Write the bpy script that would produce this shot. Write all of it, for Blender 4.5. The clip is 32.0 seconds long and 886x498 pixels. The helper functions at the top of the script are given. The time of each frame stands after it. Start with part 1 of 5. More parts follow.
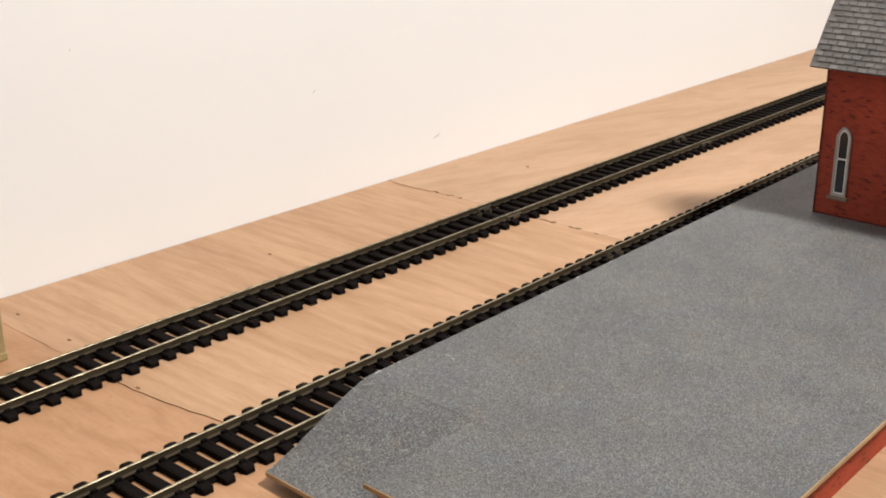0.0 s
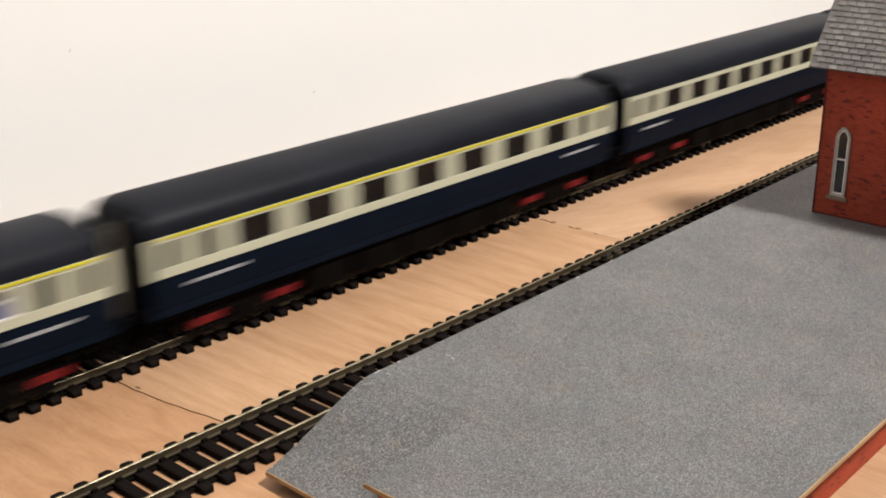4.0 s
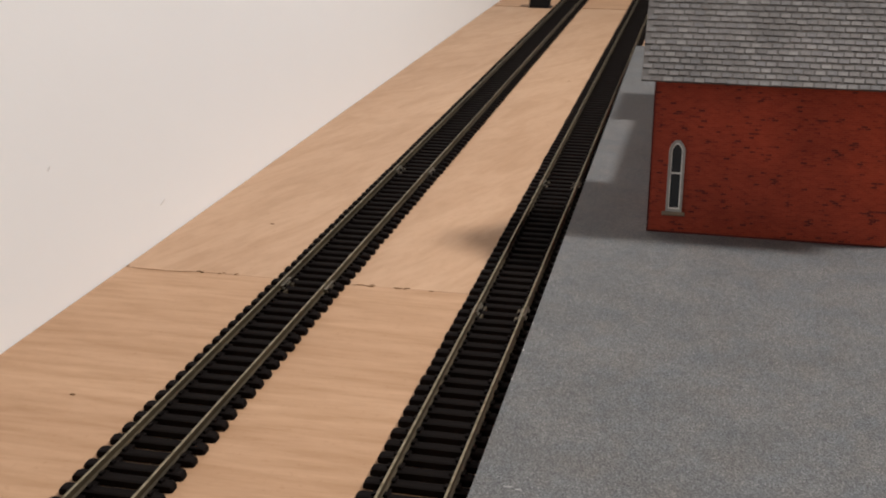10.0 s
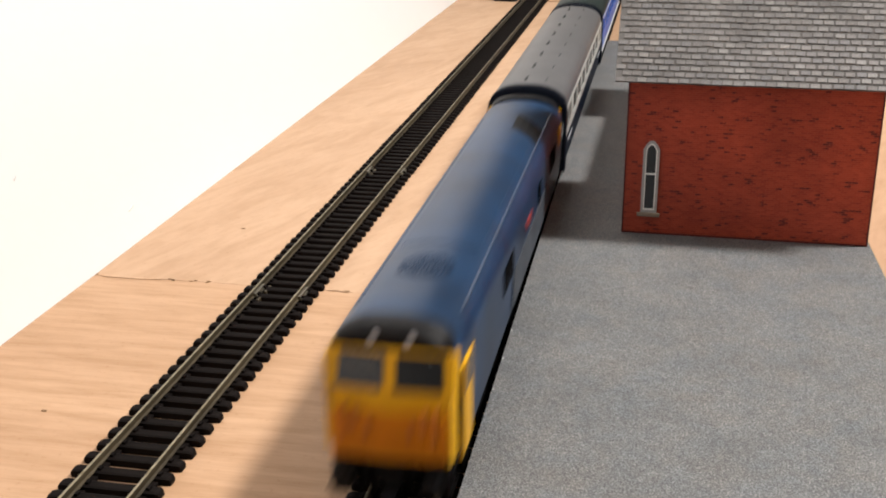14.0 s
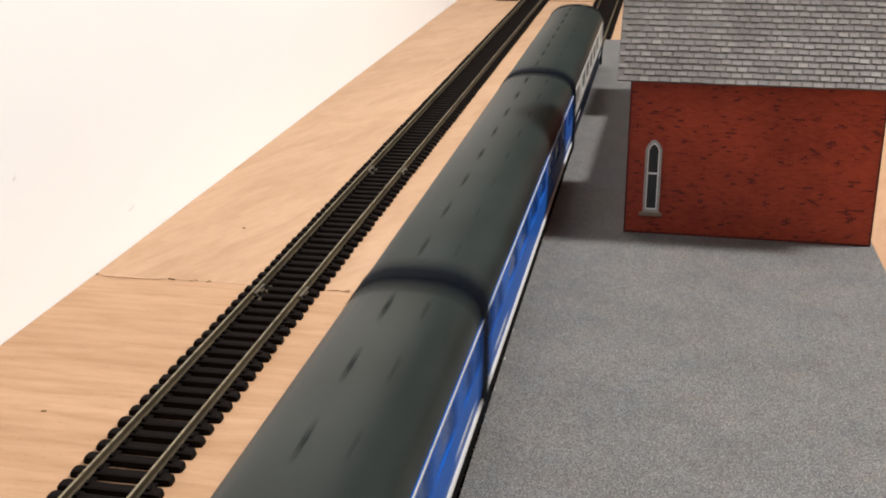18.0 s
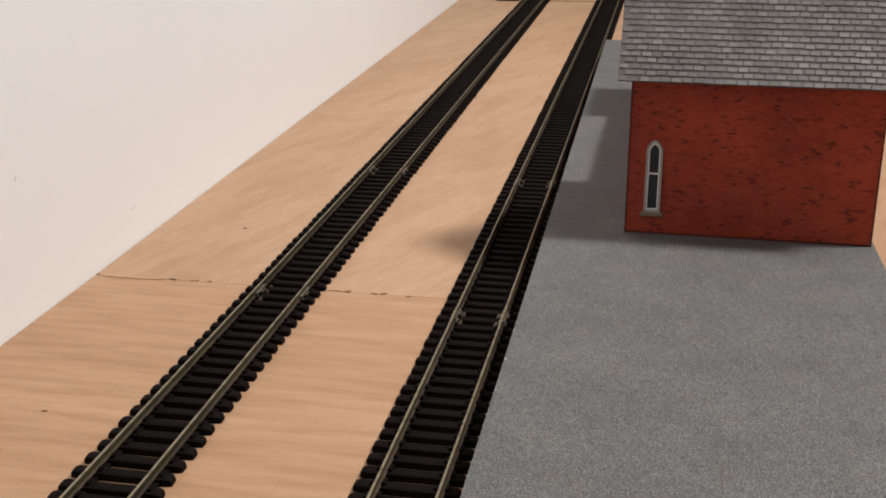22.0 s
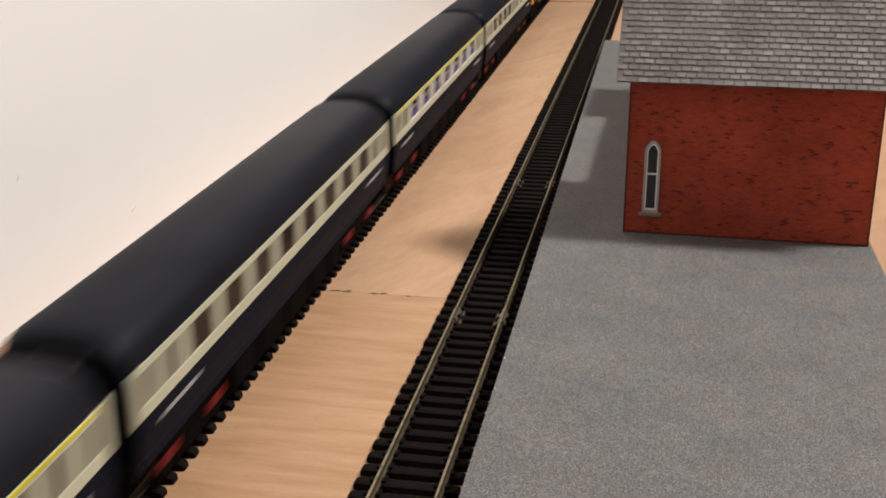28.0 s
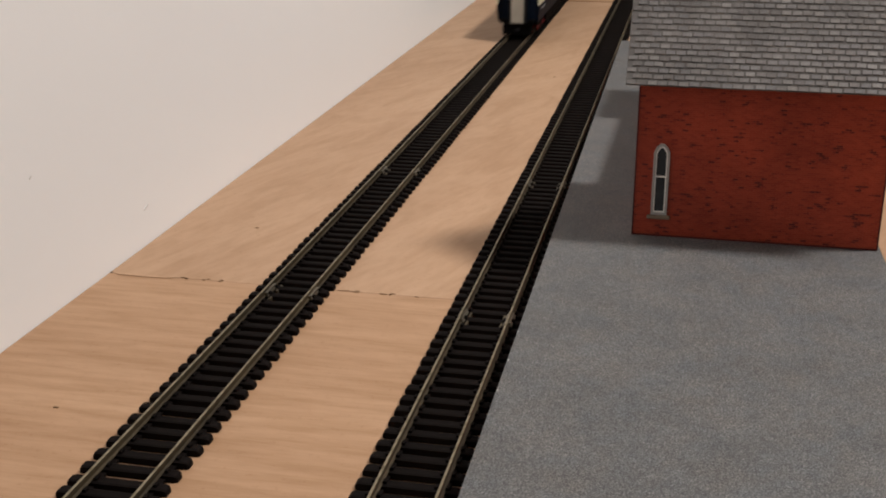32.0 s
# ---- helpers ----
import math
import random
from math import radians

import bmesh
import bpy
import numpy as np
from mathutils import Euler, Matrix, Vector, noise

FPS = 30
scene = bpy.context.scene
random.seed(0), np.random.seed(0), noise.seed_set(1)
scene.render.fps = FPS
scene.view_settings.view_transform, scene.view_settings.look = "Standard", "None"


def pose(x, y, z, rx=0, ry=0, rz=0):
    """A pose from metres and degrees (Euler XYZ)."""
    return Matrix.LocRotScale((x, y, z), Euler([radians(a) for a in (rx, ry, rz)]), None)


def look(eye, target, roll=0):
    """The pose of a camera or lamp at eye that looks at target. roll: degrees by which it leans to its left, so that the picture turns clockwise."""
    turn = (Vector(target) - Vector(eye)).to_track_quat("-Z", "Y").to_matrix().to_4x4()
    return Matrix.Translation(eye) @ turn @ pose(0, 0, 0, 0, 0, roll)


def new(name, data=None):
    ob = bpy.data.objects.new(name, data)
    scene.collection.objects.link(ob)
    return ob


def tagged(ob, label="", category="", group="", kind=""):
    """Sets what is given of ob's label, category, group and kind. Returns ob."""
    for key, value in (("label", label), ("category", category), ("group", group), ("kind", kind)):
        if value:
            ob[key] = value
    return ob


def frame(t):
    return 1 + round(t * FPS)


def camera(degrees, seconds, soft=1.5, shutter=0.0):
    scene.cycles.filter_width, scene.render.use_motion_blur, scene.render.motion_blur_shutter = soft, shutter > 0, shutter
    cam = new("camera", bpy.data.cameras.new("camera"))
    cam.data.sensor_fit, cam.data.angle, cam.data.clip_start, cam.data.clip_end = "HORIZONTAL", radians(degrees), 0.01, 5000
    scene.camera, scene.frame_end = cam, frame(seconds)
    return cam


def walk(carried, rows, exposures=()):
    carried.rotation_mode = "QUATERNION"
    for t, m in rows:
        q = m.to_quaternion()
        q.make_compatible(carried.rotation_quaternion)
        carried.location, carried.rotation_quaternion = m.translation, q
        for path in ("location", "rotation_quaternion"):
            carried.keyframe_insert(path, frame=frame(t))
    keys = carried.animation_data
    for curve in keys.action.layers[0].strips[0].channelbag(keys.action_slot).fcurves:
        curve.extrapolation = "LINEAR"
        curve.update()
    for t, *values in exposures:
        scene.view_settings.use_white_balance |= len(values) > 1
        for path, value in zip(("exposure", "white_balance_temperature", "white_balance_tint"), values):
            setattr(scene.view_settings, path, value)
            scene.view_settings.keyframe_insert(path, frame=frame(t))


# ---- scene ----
W_LENS = 41.65
cam = camera(W_LENS, 32.0, soft=1.9, shutter=1.04)
PATH = [
    (0.0, 0.24276, -0.45368, 0.16826, 41.695, -19.801, 0.266),
    (2.0, 0.24276, -0.45368, 0.16826, 41.695, -19.801, 0.266),
    (2.5, 0.24426, -0.45525, 0.16908, 41.695, -19.790, 0.266),
    (3.0, 0.23989, -0.45066, 0.16668, 41.690, -19.850, 0.266),
    (3.5, 0.24324, -0.45418, 0.16852, 41.695, -19.801, 0.266),
    (5.5, 0.24276, -0.45368, 0.16826, 41.695, -19.801, 0.266),
    (6.0, 0.23400, -0.45900, 0.17600, 36.560, -20.450, -0.050),
    (6.5, 0.20277, -0.46206, 0.16847, 32.808, -19.795, 0.099),
    (7.0, 0.18328, -0.46917, 0.16861, 30.350, -19.877, 0.173),
    (7.5, 0.16147, -0.47486, 0.16871, 27.771, -19.939, 0.140),
    (8.0, 0.13670, -0.47654, 0.16800, 25.686, -19.870, 0.180),
    (8.5, 0.12136, -0.46978, 0.16314, 22.553, -19.293, 0.067),
    (9.0, 0.10878, -0.46272, 0.17100, 19.617, -20.100, 0.190),
    (9.5, 0.08370, -0.45932, 0.16611, 15.522, -19.480, 0.140),
    (10.0, 0.06480, -0.45413, 0.16204, 12.581, -19.062, -0.087),
    (10.5, 0.06000, -0.45003, 0.16400, 11.350, -19.310, 0.140),
    (11.0, 0.05866, -0.44909, 0.16593, 10.647, -19.547, 0.048),
    (11.5, 0.05991, -0.44912, 0.16587, 10.697, -19.555, 0.084),
    (14.5, 0.05994, -0.44920, 0.16590, 10.703, -19.555, 0.095),
    (16.5, 0.05966, -0.44781, 0.16540, 10.706, -19.551, 0.110),
    (17.5, 0.05967, -0.44788, 0.16543, 10.722, -19.552, 0.110),
    (18.0, 0.05963, -0.44765, 0.16534, 10.772, -19.573, 0.090),
    (20.0, 0.05964, -0.44770, 0.16536, 10.770, -19.567, 0.088),
    (22.0, 0.05964, -0.44766, 0.16535, 10.815, -19.566, 0.098),
    (22.5, 0.06086, -0.45416, 0.16769, 10.786, -19.515, 0.160),
    (23.0, 0.06008, -0.45000, 0.16619, 10.801, -19.562, 0.105),
    (24.5, 0.06015, -0.45040, 0.16633, 10.812, -19.578, 0.078),
    (26.5, 0.06010, -0.45014, 0.16624, 10.804, -19.574, 0.084),
    (28.0, 0.06010, -0.45013, 0.16624, 10.790, -19.570, 0.105),
    (29.5, 0.06005, -0.44988, 0.16614, 10.785, -19.555, 0.145),
    (30.0, 0.06018, -0.45056, 0.16639, 10.772, -19.507, 0.150),
    (30.5, 0.06070, -0.45185, 0.16666, 10.932, -19.244, 0.130),
    (31.0, 0.06147, -0.45109, 0.16684, 11.391, -19.488, 0.115),
    (31.5, 0.05973, -0.45086, 0.16617, 11.101, -19.555, -0.130),
    (32.0, 0.06536, -0.45055, 0.16822, 11.917, -19.682, 0.080),
]
EXPOSURES = [(0, 0.3, 6500, 10), (1, 0.29, 6500, 11), (2, 0.42, 6600, 11), (3, 0.46, 6600, 11), (5.5, 0.42, 6600, 11), (6.2, 0.25, 6650, 11), (7, -0.25, 6750, 12), (8, -0.18, 6550, 12), (9, -0.2, 6550, 12), (10, -0.13, 6400, 12), (13, -0.16, 6350, 11), (13.5, 0.14, 6350, 11), (14, 0.65, 6450, 10), (14.5, 0.85, 6450, 10), (16.5, 0.5, 6550, 11), (19.5, 0.45, 6550, 11), (20, 0.2, 6550, 12), (21, 0.28, 6500, 11), (22, -0.05, 6450, 12), (23, -0.3, 6450, 12), (24.5, -0.3, 6450, 12), (26.5, 0.15, 6750, 13), (30, 0.18, 6750, 13), (31, 0, 6750, 13), (32, -0.33, 6600, 13)]
walk(cam, [(t, pose(x, y, z, 90 + p, r, w)) for t, x, y, z, w, p, r in PATH], EXPOSURES)

# ---- light: one ceiling lamp, the rest is bounced by the white room ----
world = bpy.data.worlds.new("room_air")
scene.world = world
world.use_nodes = True
world.node_tree.nodes["Background"].inputs[0].default_value = (1.0, 0.92, 0.84, 1)
world.node_tree.nodes["Background"].inputs[1].default_value = 0.005


def lamp(name, place, target, size, watts, colour):
    data = bpy.data.lights.new(name, "AREA")
    data.shape, data.size, data.energy, data.color = "DISK", size, watts, colour
    ob = new(name, data)
    ob.matrix_world = look(place, target)
    return ob


LAMP = (0.83, 0.15, 1.42)
WARM = (1.0, 0.955, 0.905)
lamp("ceiling_lamp_light", LAMP, (-0.05, 0.1, 0.0), 0.22, 31.5, WARM)

# ---- materials ----
def material(name, rough=0.5, metal=0.0, spec=0.5):
    m = bpy.data.materials.new(name)
    m.use_nodes = True
    b = m.node_tree.nodes["Principled BSDF"]
    b.inputs["Roughness"].default_value = rough
    b.inputs["Metallic"].default_value = metal
    b.inputs["Specular IOR Level"].default_value = spec
    return m, m.node_tree, b


def node(nt, kind, **kw):
    n = nt.nodes.new(kind)
    for k, v in kw.items():
        n.inputs[k].default_value = v
    return n


def coords(nt, scale, kind="Object"):
    tc = nt.nodes.new("ShaderNodeTexCoord")
    mp = nt.nodes.new("ShaderNodeMapping")
    mp.inputs["Scale"].default_value = scale
    nt.links.new(tc.outputs[kind], mp.inputs["Vector"])
    return mp


def ramp(nt, fac, stops):
    r = nt.nodes.new("ShaderNodeValToRGB")
    e = r.color_ramp.elements
    while len(e) < len(stops):
        e.new(0.5)
    for el, (p, c) in zip(e, stops):
        el.position, el.color = p, (*c, 1)
    nt.links.new(fac, r.inputs[0])
    return r


def mix(nt, fac, a, b, mode="MIX"):
    m = nt.nodes.new("ShaderNodeMix")
    m.data_type, m.blend_type = "RGBA", mode
    for slot, v in ((0, fac), (6, a), (7, b)):
        if isinstance(v, (int, float)):
            m.inputs[slot].default_value = v
        elif isinstance(v, tuple):
            m.inputs[slot].default_value = (*v, 1)
        else:
            nt.links.new(v, m.inputs[slot])
    return m.outputs[2]


def bump(nt, b, height, strength, distance):
    n = nt.nodes.new("ShaderNodeBump")
    n.inputs["Strength"].default_value, n.inputs["Distance"].default_value = strength, distance
    nt.links.new(height, n.inputs["Height"])
    nt.links.new(n.outputs[0], b.inputs["Normal"])


def painted(name, colour, rough=0.45, metal=0.0, grain=900.0, spread=0.12, spec=0.4, relief=0.08):
    """Paint or plastic with faint mottling at two scales and a fine tooth."""
    m, nt, b = material(name, rough, metal, spec)
    big = node(nt, "ShaderNodeTexNoise", Scale=grain * 0.06, Detail=3.0)
    fine = node(nt, "ShaderNodeTexNoise", Scale=grain, Detail=2.0)
    for n in (big, fine):
        nt.links.new(coords(nt, (1, 1, 1)).outputs[0], n.inputs["Vector"])
    lo = tuple(c * (1 - spread) for c in colour)
    hi = tuple(min(1, c * (1 + spread)) for c in colour)
    a = ramp(nt, big.outputs[0], ((0.3, lo), (0.7, hi)))
    f = ramp(nt, fine.outputs[0], ((0.35, (0.9, 0.9, 0.9)), (0.65, (1, 1, 1))))
    nt.links.new(mix(nt, 1.0, a.outputs[0], f.outputs[0], "MULTIPLY"), b.inputs["Base Color"])
    bump(nt, b, fine.outputs[0], relief, 0.0003)
    return m


def wood(name, light, dark, along, seed, figure, turn=0.0):
    """Birch-faced plywood. along: scale of the coordinates, small in the direction of the grain; turn: how far the grain is turned."""
    m, nt, b = material(name, 0.55, 0.0, 0.3)
    flat = coords(nt, (1, 1, 1))
    flat.inputs["Rotation"].default_value = (0, 0, radians(-turn))
    mp = nt.nodes.new("ShaderNodeMapping")
    mp.inputs["Scale"].default_value = along
    nt.links.new(flat.outputs[0], mp.inputs["Vector"])
    pore = node(nt, "ShaderNodeTexNoise", Scale=420.0, Detail=3.0, Roughness=0.7)
    nt.links.new(flat.outputs[0], pore.inputs["Vector"])
    mp.inputs["Location"].default_value = (seed, seed * 0.7, 0)
    warp = node(nt, "ShaderNodeTexNoise", Scale=0.35, Detail=2.0, Distortion=figure)
    nt.links.new(mp.outputs[0], warp.inputs["Vector"])
    grain = node(nt, "ShaderNodeTexNoise", Scale=3.0, Detail=5.0, Roughness=0.6, Distortion=figure * 0.6)
    nt.links.new(mp.outputs[0], grain.inputs["Vector"])
    fibre = node(nt, "ShaderNodeTexNoise", Scale=16.0, Detail=2.0)
    nt.links.new(mp.outputs[0], fibre.inputs["Vector"])
    mid = tuple((p + q) / 2 for p, q in zip(light, dark))
    g = ramp(nt, grain.outputs[0], ((0.36, dark), (0.47, mid), (0.60, light)))
    w = ramp(nt, warp.outputs[0], ((0.3, (0.87, 0.84, 0.81)), (0.7, (1.0, 1.0, 1.0))))
    f = ramp(nt, fibre.outputs[0], ((0.3, (0.93, 0.92, 0.90)), (0.6, (1, 1, 1))))
    c = mix(nt, 1.0, g.outputs[0], w.outputs[0], "MULTIPLY")
    k = ramp(nt, pore.outputs[0], ((0.28, (0.88, 0.84, 0.80)), (0.42, (1, 1, 1))))
    c = mix(nt, 1.0, c, k.outputs[0], "MULTIPLY")
    nt.links.new(mix(nt, 1.0, c, f.outputs[0], "MULTIPLY"), b.inputs["Base Color"])
    bump(nt, b, fibre.outputs[0], 0.08, 0.0004)
    return m


def plaster(name):
    m, nt, b = material(name, 0.8, 0.0, 0.2)
    mp = coords(nt, (1, 1, 1))
    big = node(nt, "ShaderNodeTexNoise", Scale=3.0, Detail=4.0)
    roll = node(nt, "ShaderNodeTexNoise", Scale=260.0, Detail=4.0, Roughness=0.65)
    for n in (big, roll):
        nt.links.new(mp.outputs[0], n.inputs["Vector"])
    c = ramp(nt, big.outputs[0], ((0.3, (0.846, 0.862, 0.864)), (0.7, (0.885, 0.902, 0.905))))
    nt.links.new(c.outputs[0], b.inputs["Base Color"])
    bump(nt, b, roll.outputs[0], 0.10, 0.0006)
    return m


def tarmac(name):
    """Printed tarmac card: grey with fine speckle, cloudy patches and faint warm and cool tints."""
    m, nt, b = material(name, 0.62, 0.0, 0.35)
    mp = coords(nt, (1, 1, 1))
    big = node(nt, "ShaderNodeTexNoise", Scale=46.0, Detail=5.0, Roughness=0.6)
    tint = node(nt, "ShaderNodeTexNoise", Scale=95.0, Detail=3.0, Roughness=0.6)
    grit = node(nt, "ShaderNodeTexNoise", Scale=420.0, Detail=4.0, Roughness=0.75)
    fine = node(nt, "ShaderNodeTexNoise", Scale=2000.0, Detail=2.0, Roughness=0.8)
    dots = node(nt, "ShaderNodeTexVoronoi", Scale=2100.0)
    for n in (big, tint, grit, fine, dots):
        nt.links.new(mp.outputs[0], n.inputs["Vector"])
    c = ramp(nt, fine.outputs[0], ((0.34, (0.044, 0.0460, 0.0475)), (0.5, (0.103, 0.1065, 0.1085)), (0.66, (0.206, 0.210, 0.212))))
    w = ramp(nt, big.outputs[0], ((0.3, (0.87, 0.87, 0.87)), (0.7, (1.10, 1.105, 1.11))))
    k = ramp(nt, tint.outputs[0], ((0.3, (0.94, 0.985, 1.03)), (0.7, (1.07, 1.01, 0.96))))
    g = ramp(nt, grit.outputs[0], ((0.28, (0.80, 0.80, 0.80)), (0.72, (1.14, 1.14, 1.14))))
    d = ramp(nt, dots.outputs["Color"], ((0.15, (0.65, 0.65, 0.67)), (0.85, (1.33, 1.315, 1.28))))
    c = mix(nt, 1.0, c.outputs[0], w.outputs[0], "MULTIPLY")
    for layer in (k, g):
        c = mix(nt, 1.0, c, layer.outputs[0], "MULTIPLY")
    nt.links.new(mix(nt, 1.0, c, d.outputs[0], "MULTIPLY"), b.inputs["Base Color"])
    bump(nt, b, fine.outputs[0], 0.06, 0.0002)
    return m


def brickwork(name, axes):
    """Printed red brick paper: bricks of 2.4 x 0.80 mm in running bond with paler joints, some of them burnt dark. axes: which object axes run along and up."""
    m, nt, b = material(name, 0.6, 0.0, 0.3)
    tc = nt.nodes.new("ShaderNodeTexCoord")
    sep = nt.nodes.new("ShaderNodeSeparateXYZ")
    nt.links.new(tc.outputs["Object"], sep.inputs[0])

    def calc(op, a, c=0.0):
        n = nt.nodes.new("ShaderNodeMath")
        n.operation = op
        for slot, v in ((0, a), (1, c)):
            if isinstance(v, (int, float)):
                n.inputs[slot].default_value = v
            else:
                nt.links.new(v, n.inputs[slot])
        return n.outputs[0]

    up = calc("MULTIPLY", sep.outputs[axes[1]], 1000 / 0.80)
    row = calc("FLOOR", up)
    along = calc("ADD", calc("MULTIPLY", sep.outputs[axes[0]], 1000 / 2.4), calc("MULTIPLY", row, 0.5))
    col = calc("FLOOR", along)
    joint = calc("MAXIMUM", calc("LESS_THAN", calc("FRACT", up), 0.22), calc("LESS_THAN", calc("FRACT", along), 0.09))
    com = nt.nodes.new("ShaderNodeCombineXYZ")
    nt.links.new(col, com.inputs[0])
    nt.links.new(row, com.inputs[1])
    cell = nt.nodes.new("ShaderNodeTexWhiteNoise")
    nt.links.new(com.outputs[0], cell.inputs["Vector"])
    place = nt.nodes.new("ShaderNodeCombineXYZ")
    nt.links.new(sep.outputs[axes[0]], place.inputs[0])
    nt.links.new(sep.outputs[axes[1]], place.inputs[1])
    blot = node(nt, "ShaderNodeTexNoise", Scale=26.0, Detail=4.0, Roughness=0.6)
    patch = node(nt, "ShaderNodeTexNoise", Scale=160.0, Detail=3.0, Roughness=0.6)
    tooth = node(nt, "ShaderNodeTexNoise", Scale=2500.0, Detail=2.0)
    for n in (blot, patch, tooth):
        nt.links.new(place.outputs[0], n.inputs["Vector"])
    pick = calc("ADD", cell.outputs["Value"], calc("MULTIPLY", calc("SUBTRACT", patch.outputs[0], 0.5), 1.3))
    c = ramp(nt, pick, ((-0.1, (0.13, 0.018, 0.014)), (0.0, (0.22, 0.028, 0.017)), (0.12, (0.315, 0.040, 0.020)), (0.55, (0.360, 0.048, 0.0225)), (1.0, (0.405, 0.060, 0.028))))
    w = ramp(nt, blot.outputs[0], ((0.32, (0.72, 0.70, 0.72)), (0.66, (1.10, 1.12, 1.10))))
    t = ramp(nt, tooth.outputs[0], ((0.3, (0.90, 0.90, 0.90)), (0.7, (1.05, 1.05, 1.05))))
    c = mix(nt, calc("MULTIPLY", joint, 0.45), c.outputs[0], (0.43, 0.105, 0.060))
    c = mix(nt, 1.0, c, w.outputs[0], "MULTIPLY")
    nt.links.new(mix(nt, 1.0, c, t.outputs[0], "MULTIPLY"), b.inputs["Base Color"])
    bump(nt, b, tooth.outputs[0], 0.05, 0.0002)
    return m


def slate_paint(name):
    m, nt, b = material(name, 0.6, 0.0, 0.3)
    info = nt.nodes.new("ShaderNodeObjectInfo")
    isl = nt.nodes.new("ShaderNodeNewGeometry")
    add = nt.nodes.new("ShaderNodeMath")
    add.operation = "ADD"
    nt.links.new(info.outputs["Random"], add.inputs[0])
    nt.links.new(isl.outputs["Random Per Island"], add.inputs[1])
    fr = nt.nodes.new("ShaderNodeMath")
    fr.operation = "FRACT"
    nt.links.new(add.outputs[0], fr.inputs[0])
    fine = node(nt, "ShaderNodeTexNoise", Scale=1400.0, Detail=3.0)
    nt.links.new(coords(nt, (1, 1, 1)).outputs[0], fine.inputs["Vector"])
    c = ramp(nt, fr.outputs[0], ((0.0, (0.148, 0.139, 0.135)), (0.25, (0.170, 0.169, 0.174)), (0.5, (0.178, 0.170, 0.165)), (0.75, (0.194, 0.190, 0.190)), (1.0, (0.232, 0.226, 0.220))))
    f = ramp(nt, fine.outputs[0], ((0.3, (0.75, 0.75, 0.75)), (0.7, (1.1, 1.1, 1.1))))
    fade = node(nt, "ShaderNodeTexNoise", Scale=42.0, Detail=3.0, Roughness=0.6)
    nt.links.new(isl.outputs["Position"], fade.inputs["Vector"])
    p = ramp(nt, fade.outputs[0], ((0.32, (0.68, 0.665, 0.65)), (0.68, (1.12, 1.12, 1.12))))
    c = mix(nt, 1.0, c.outputs[0], f.outputs[0], "MULTIPLY")
    nt.links.new(mix(nt, 1.0, c, p.outputs[0], "MULTIPLY"), b.inputs["Base Color"])
    bump(nt, b, fine.outputs[0], 0.1, 0.0002)
    return m


def clear_glass(name):
    """A thin clear pane: see-through, with the shine of glass."""
    m = bpy.data.materials.new(name)
    m.use_nodes = True
    nt = m.node_tree
    nt.nodes.remove(nt.nodes["Principled BSDF"])
    see = node(nt, "ShaderNodeBsdfTransparent")
    shine = node(nt, "ShaderNodeBsdfGlossy", Roughness=0.08)
    lw = node(nt, "ShaderNodeLayerWeight", Blend=0.5)
    steep = nt.nodes.new("ShaderNodeMath")
    steep.operation = "POWER"
    steep.inputs[1].default_value = 4.0
    nt.links.new(lw.outputs["Facing"], steep.inputs[0])
    fr = nt.nodes.new("ShaderNodeMath")
    fr.operation = "MULTIPLY_ADD"
    fr.inputs[1].default_value, fr.inputs[2].default_value = 0.12, 0.02
    nt.links.new(steep.outputs[0], fr.inputs[0])
    blend = nt.nodes.new("ShaderNodeMixShader")
    for a, z in ((fr.outputs[0], 0), (see.outputs[0], 1), (shine.outputs[0], 2)):
        nt.links.new(a, blend.inputs[z])
    nt.links.new(blend.outputs[0], nt.nodes["Material Output"].inputs["Surface"])
    return m


def glow(name, colour, strength):
    m, nt, b = material(name, 0.3)
    n = node(nt, "ShaderNodeTexNoise", Scale=400.0, Detail=2.0)
    nt.links.new(coords(nt, (1, 1, 1)).outputs[0], n.inputs["Vector"])
    r = ramp(nt, n.outputs[0], ((0.3, tuple(c * 0.6 for c in colour)), (0.65, colour)))
    nt.links.new(r.outputs[0], b.inputs["Emission Color"])
    b.inputs["Base Color"].default_value = (*(c * 0.25 for c in colour), 1)
    b.inputs["Emission Strength"].default_value = strength
    return m


def rail_metal(name):
    m, nt, b = material(name, 0.28, 1.0)
    n = node(nt, "ShaderNodeTexNoise", Scale=220.0, Detail=4.0)
    nt.links.new(coords(nt, (1, 1, 1)).outputs[0], n.inputs["Vector"])
    r = ramp(nt, n.outputs[0], ((0.3, (0.165, 0.138, 0.086)), (0.6, (0.375, 0.332, 0.238)), (0.8, (0.25, 0.217, 0.145))))
    q = ramp(nt, n.outputs[0], ((0.3, (0.58, 0.58, 0.58)), (0.7, (0.38, 0.38, 0.38))))
    nt.links.new(r.outputs[0], b.inputs["Base Color"])
    nt.links.new(q.outputs[0], b.inputs["Roughness"])
    return m


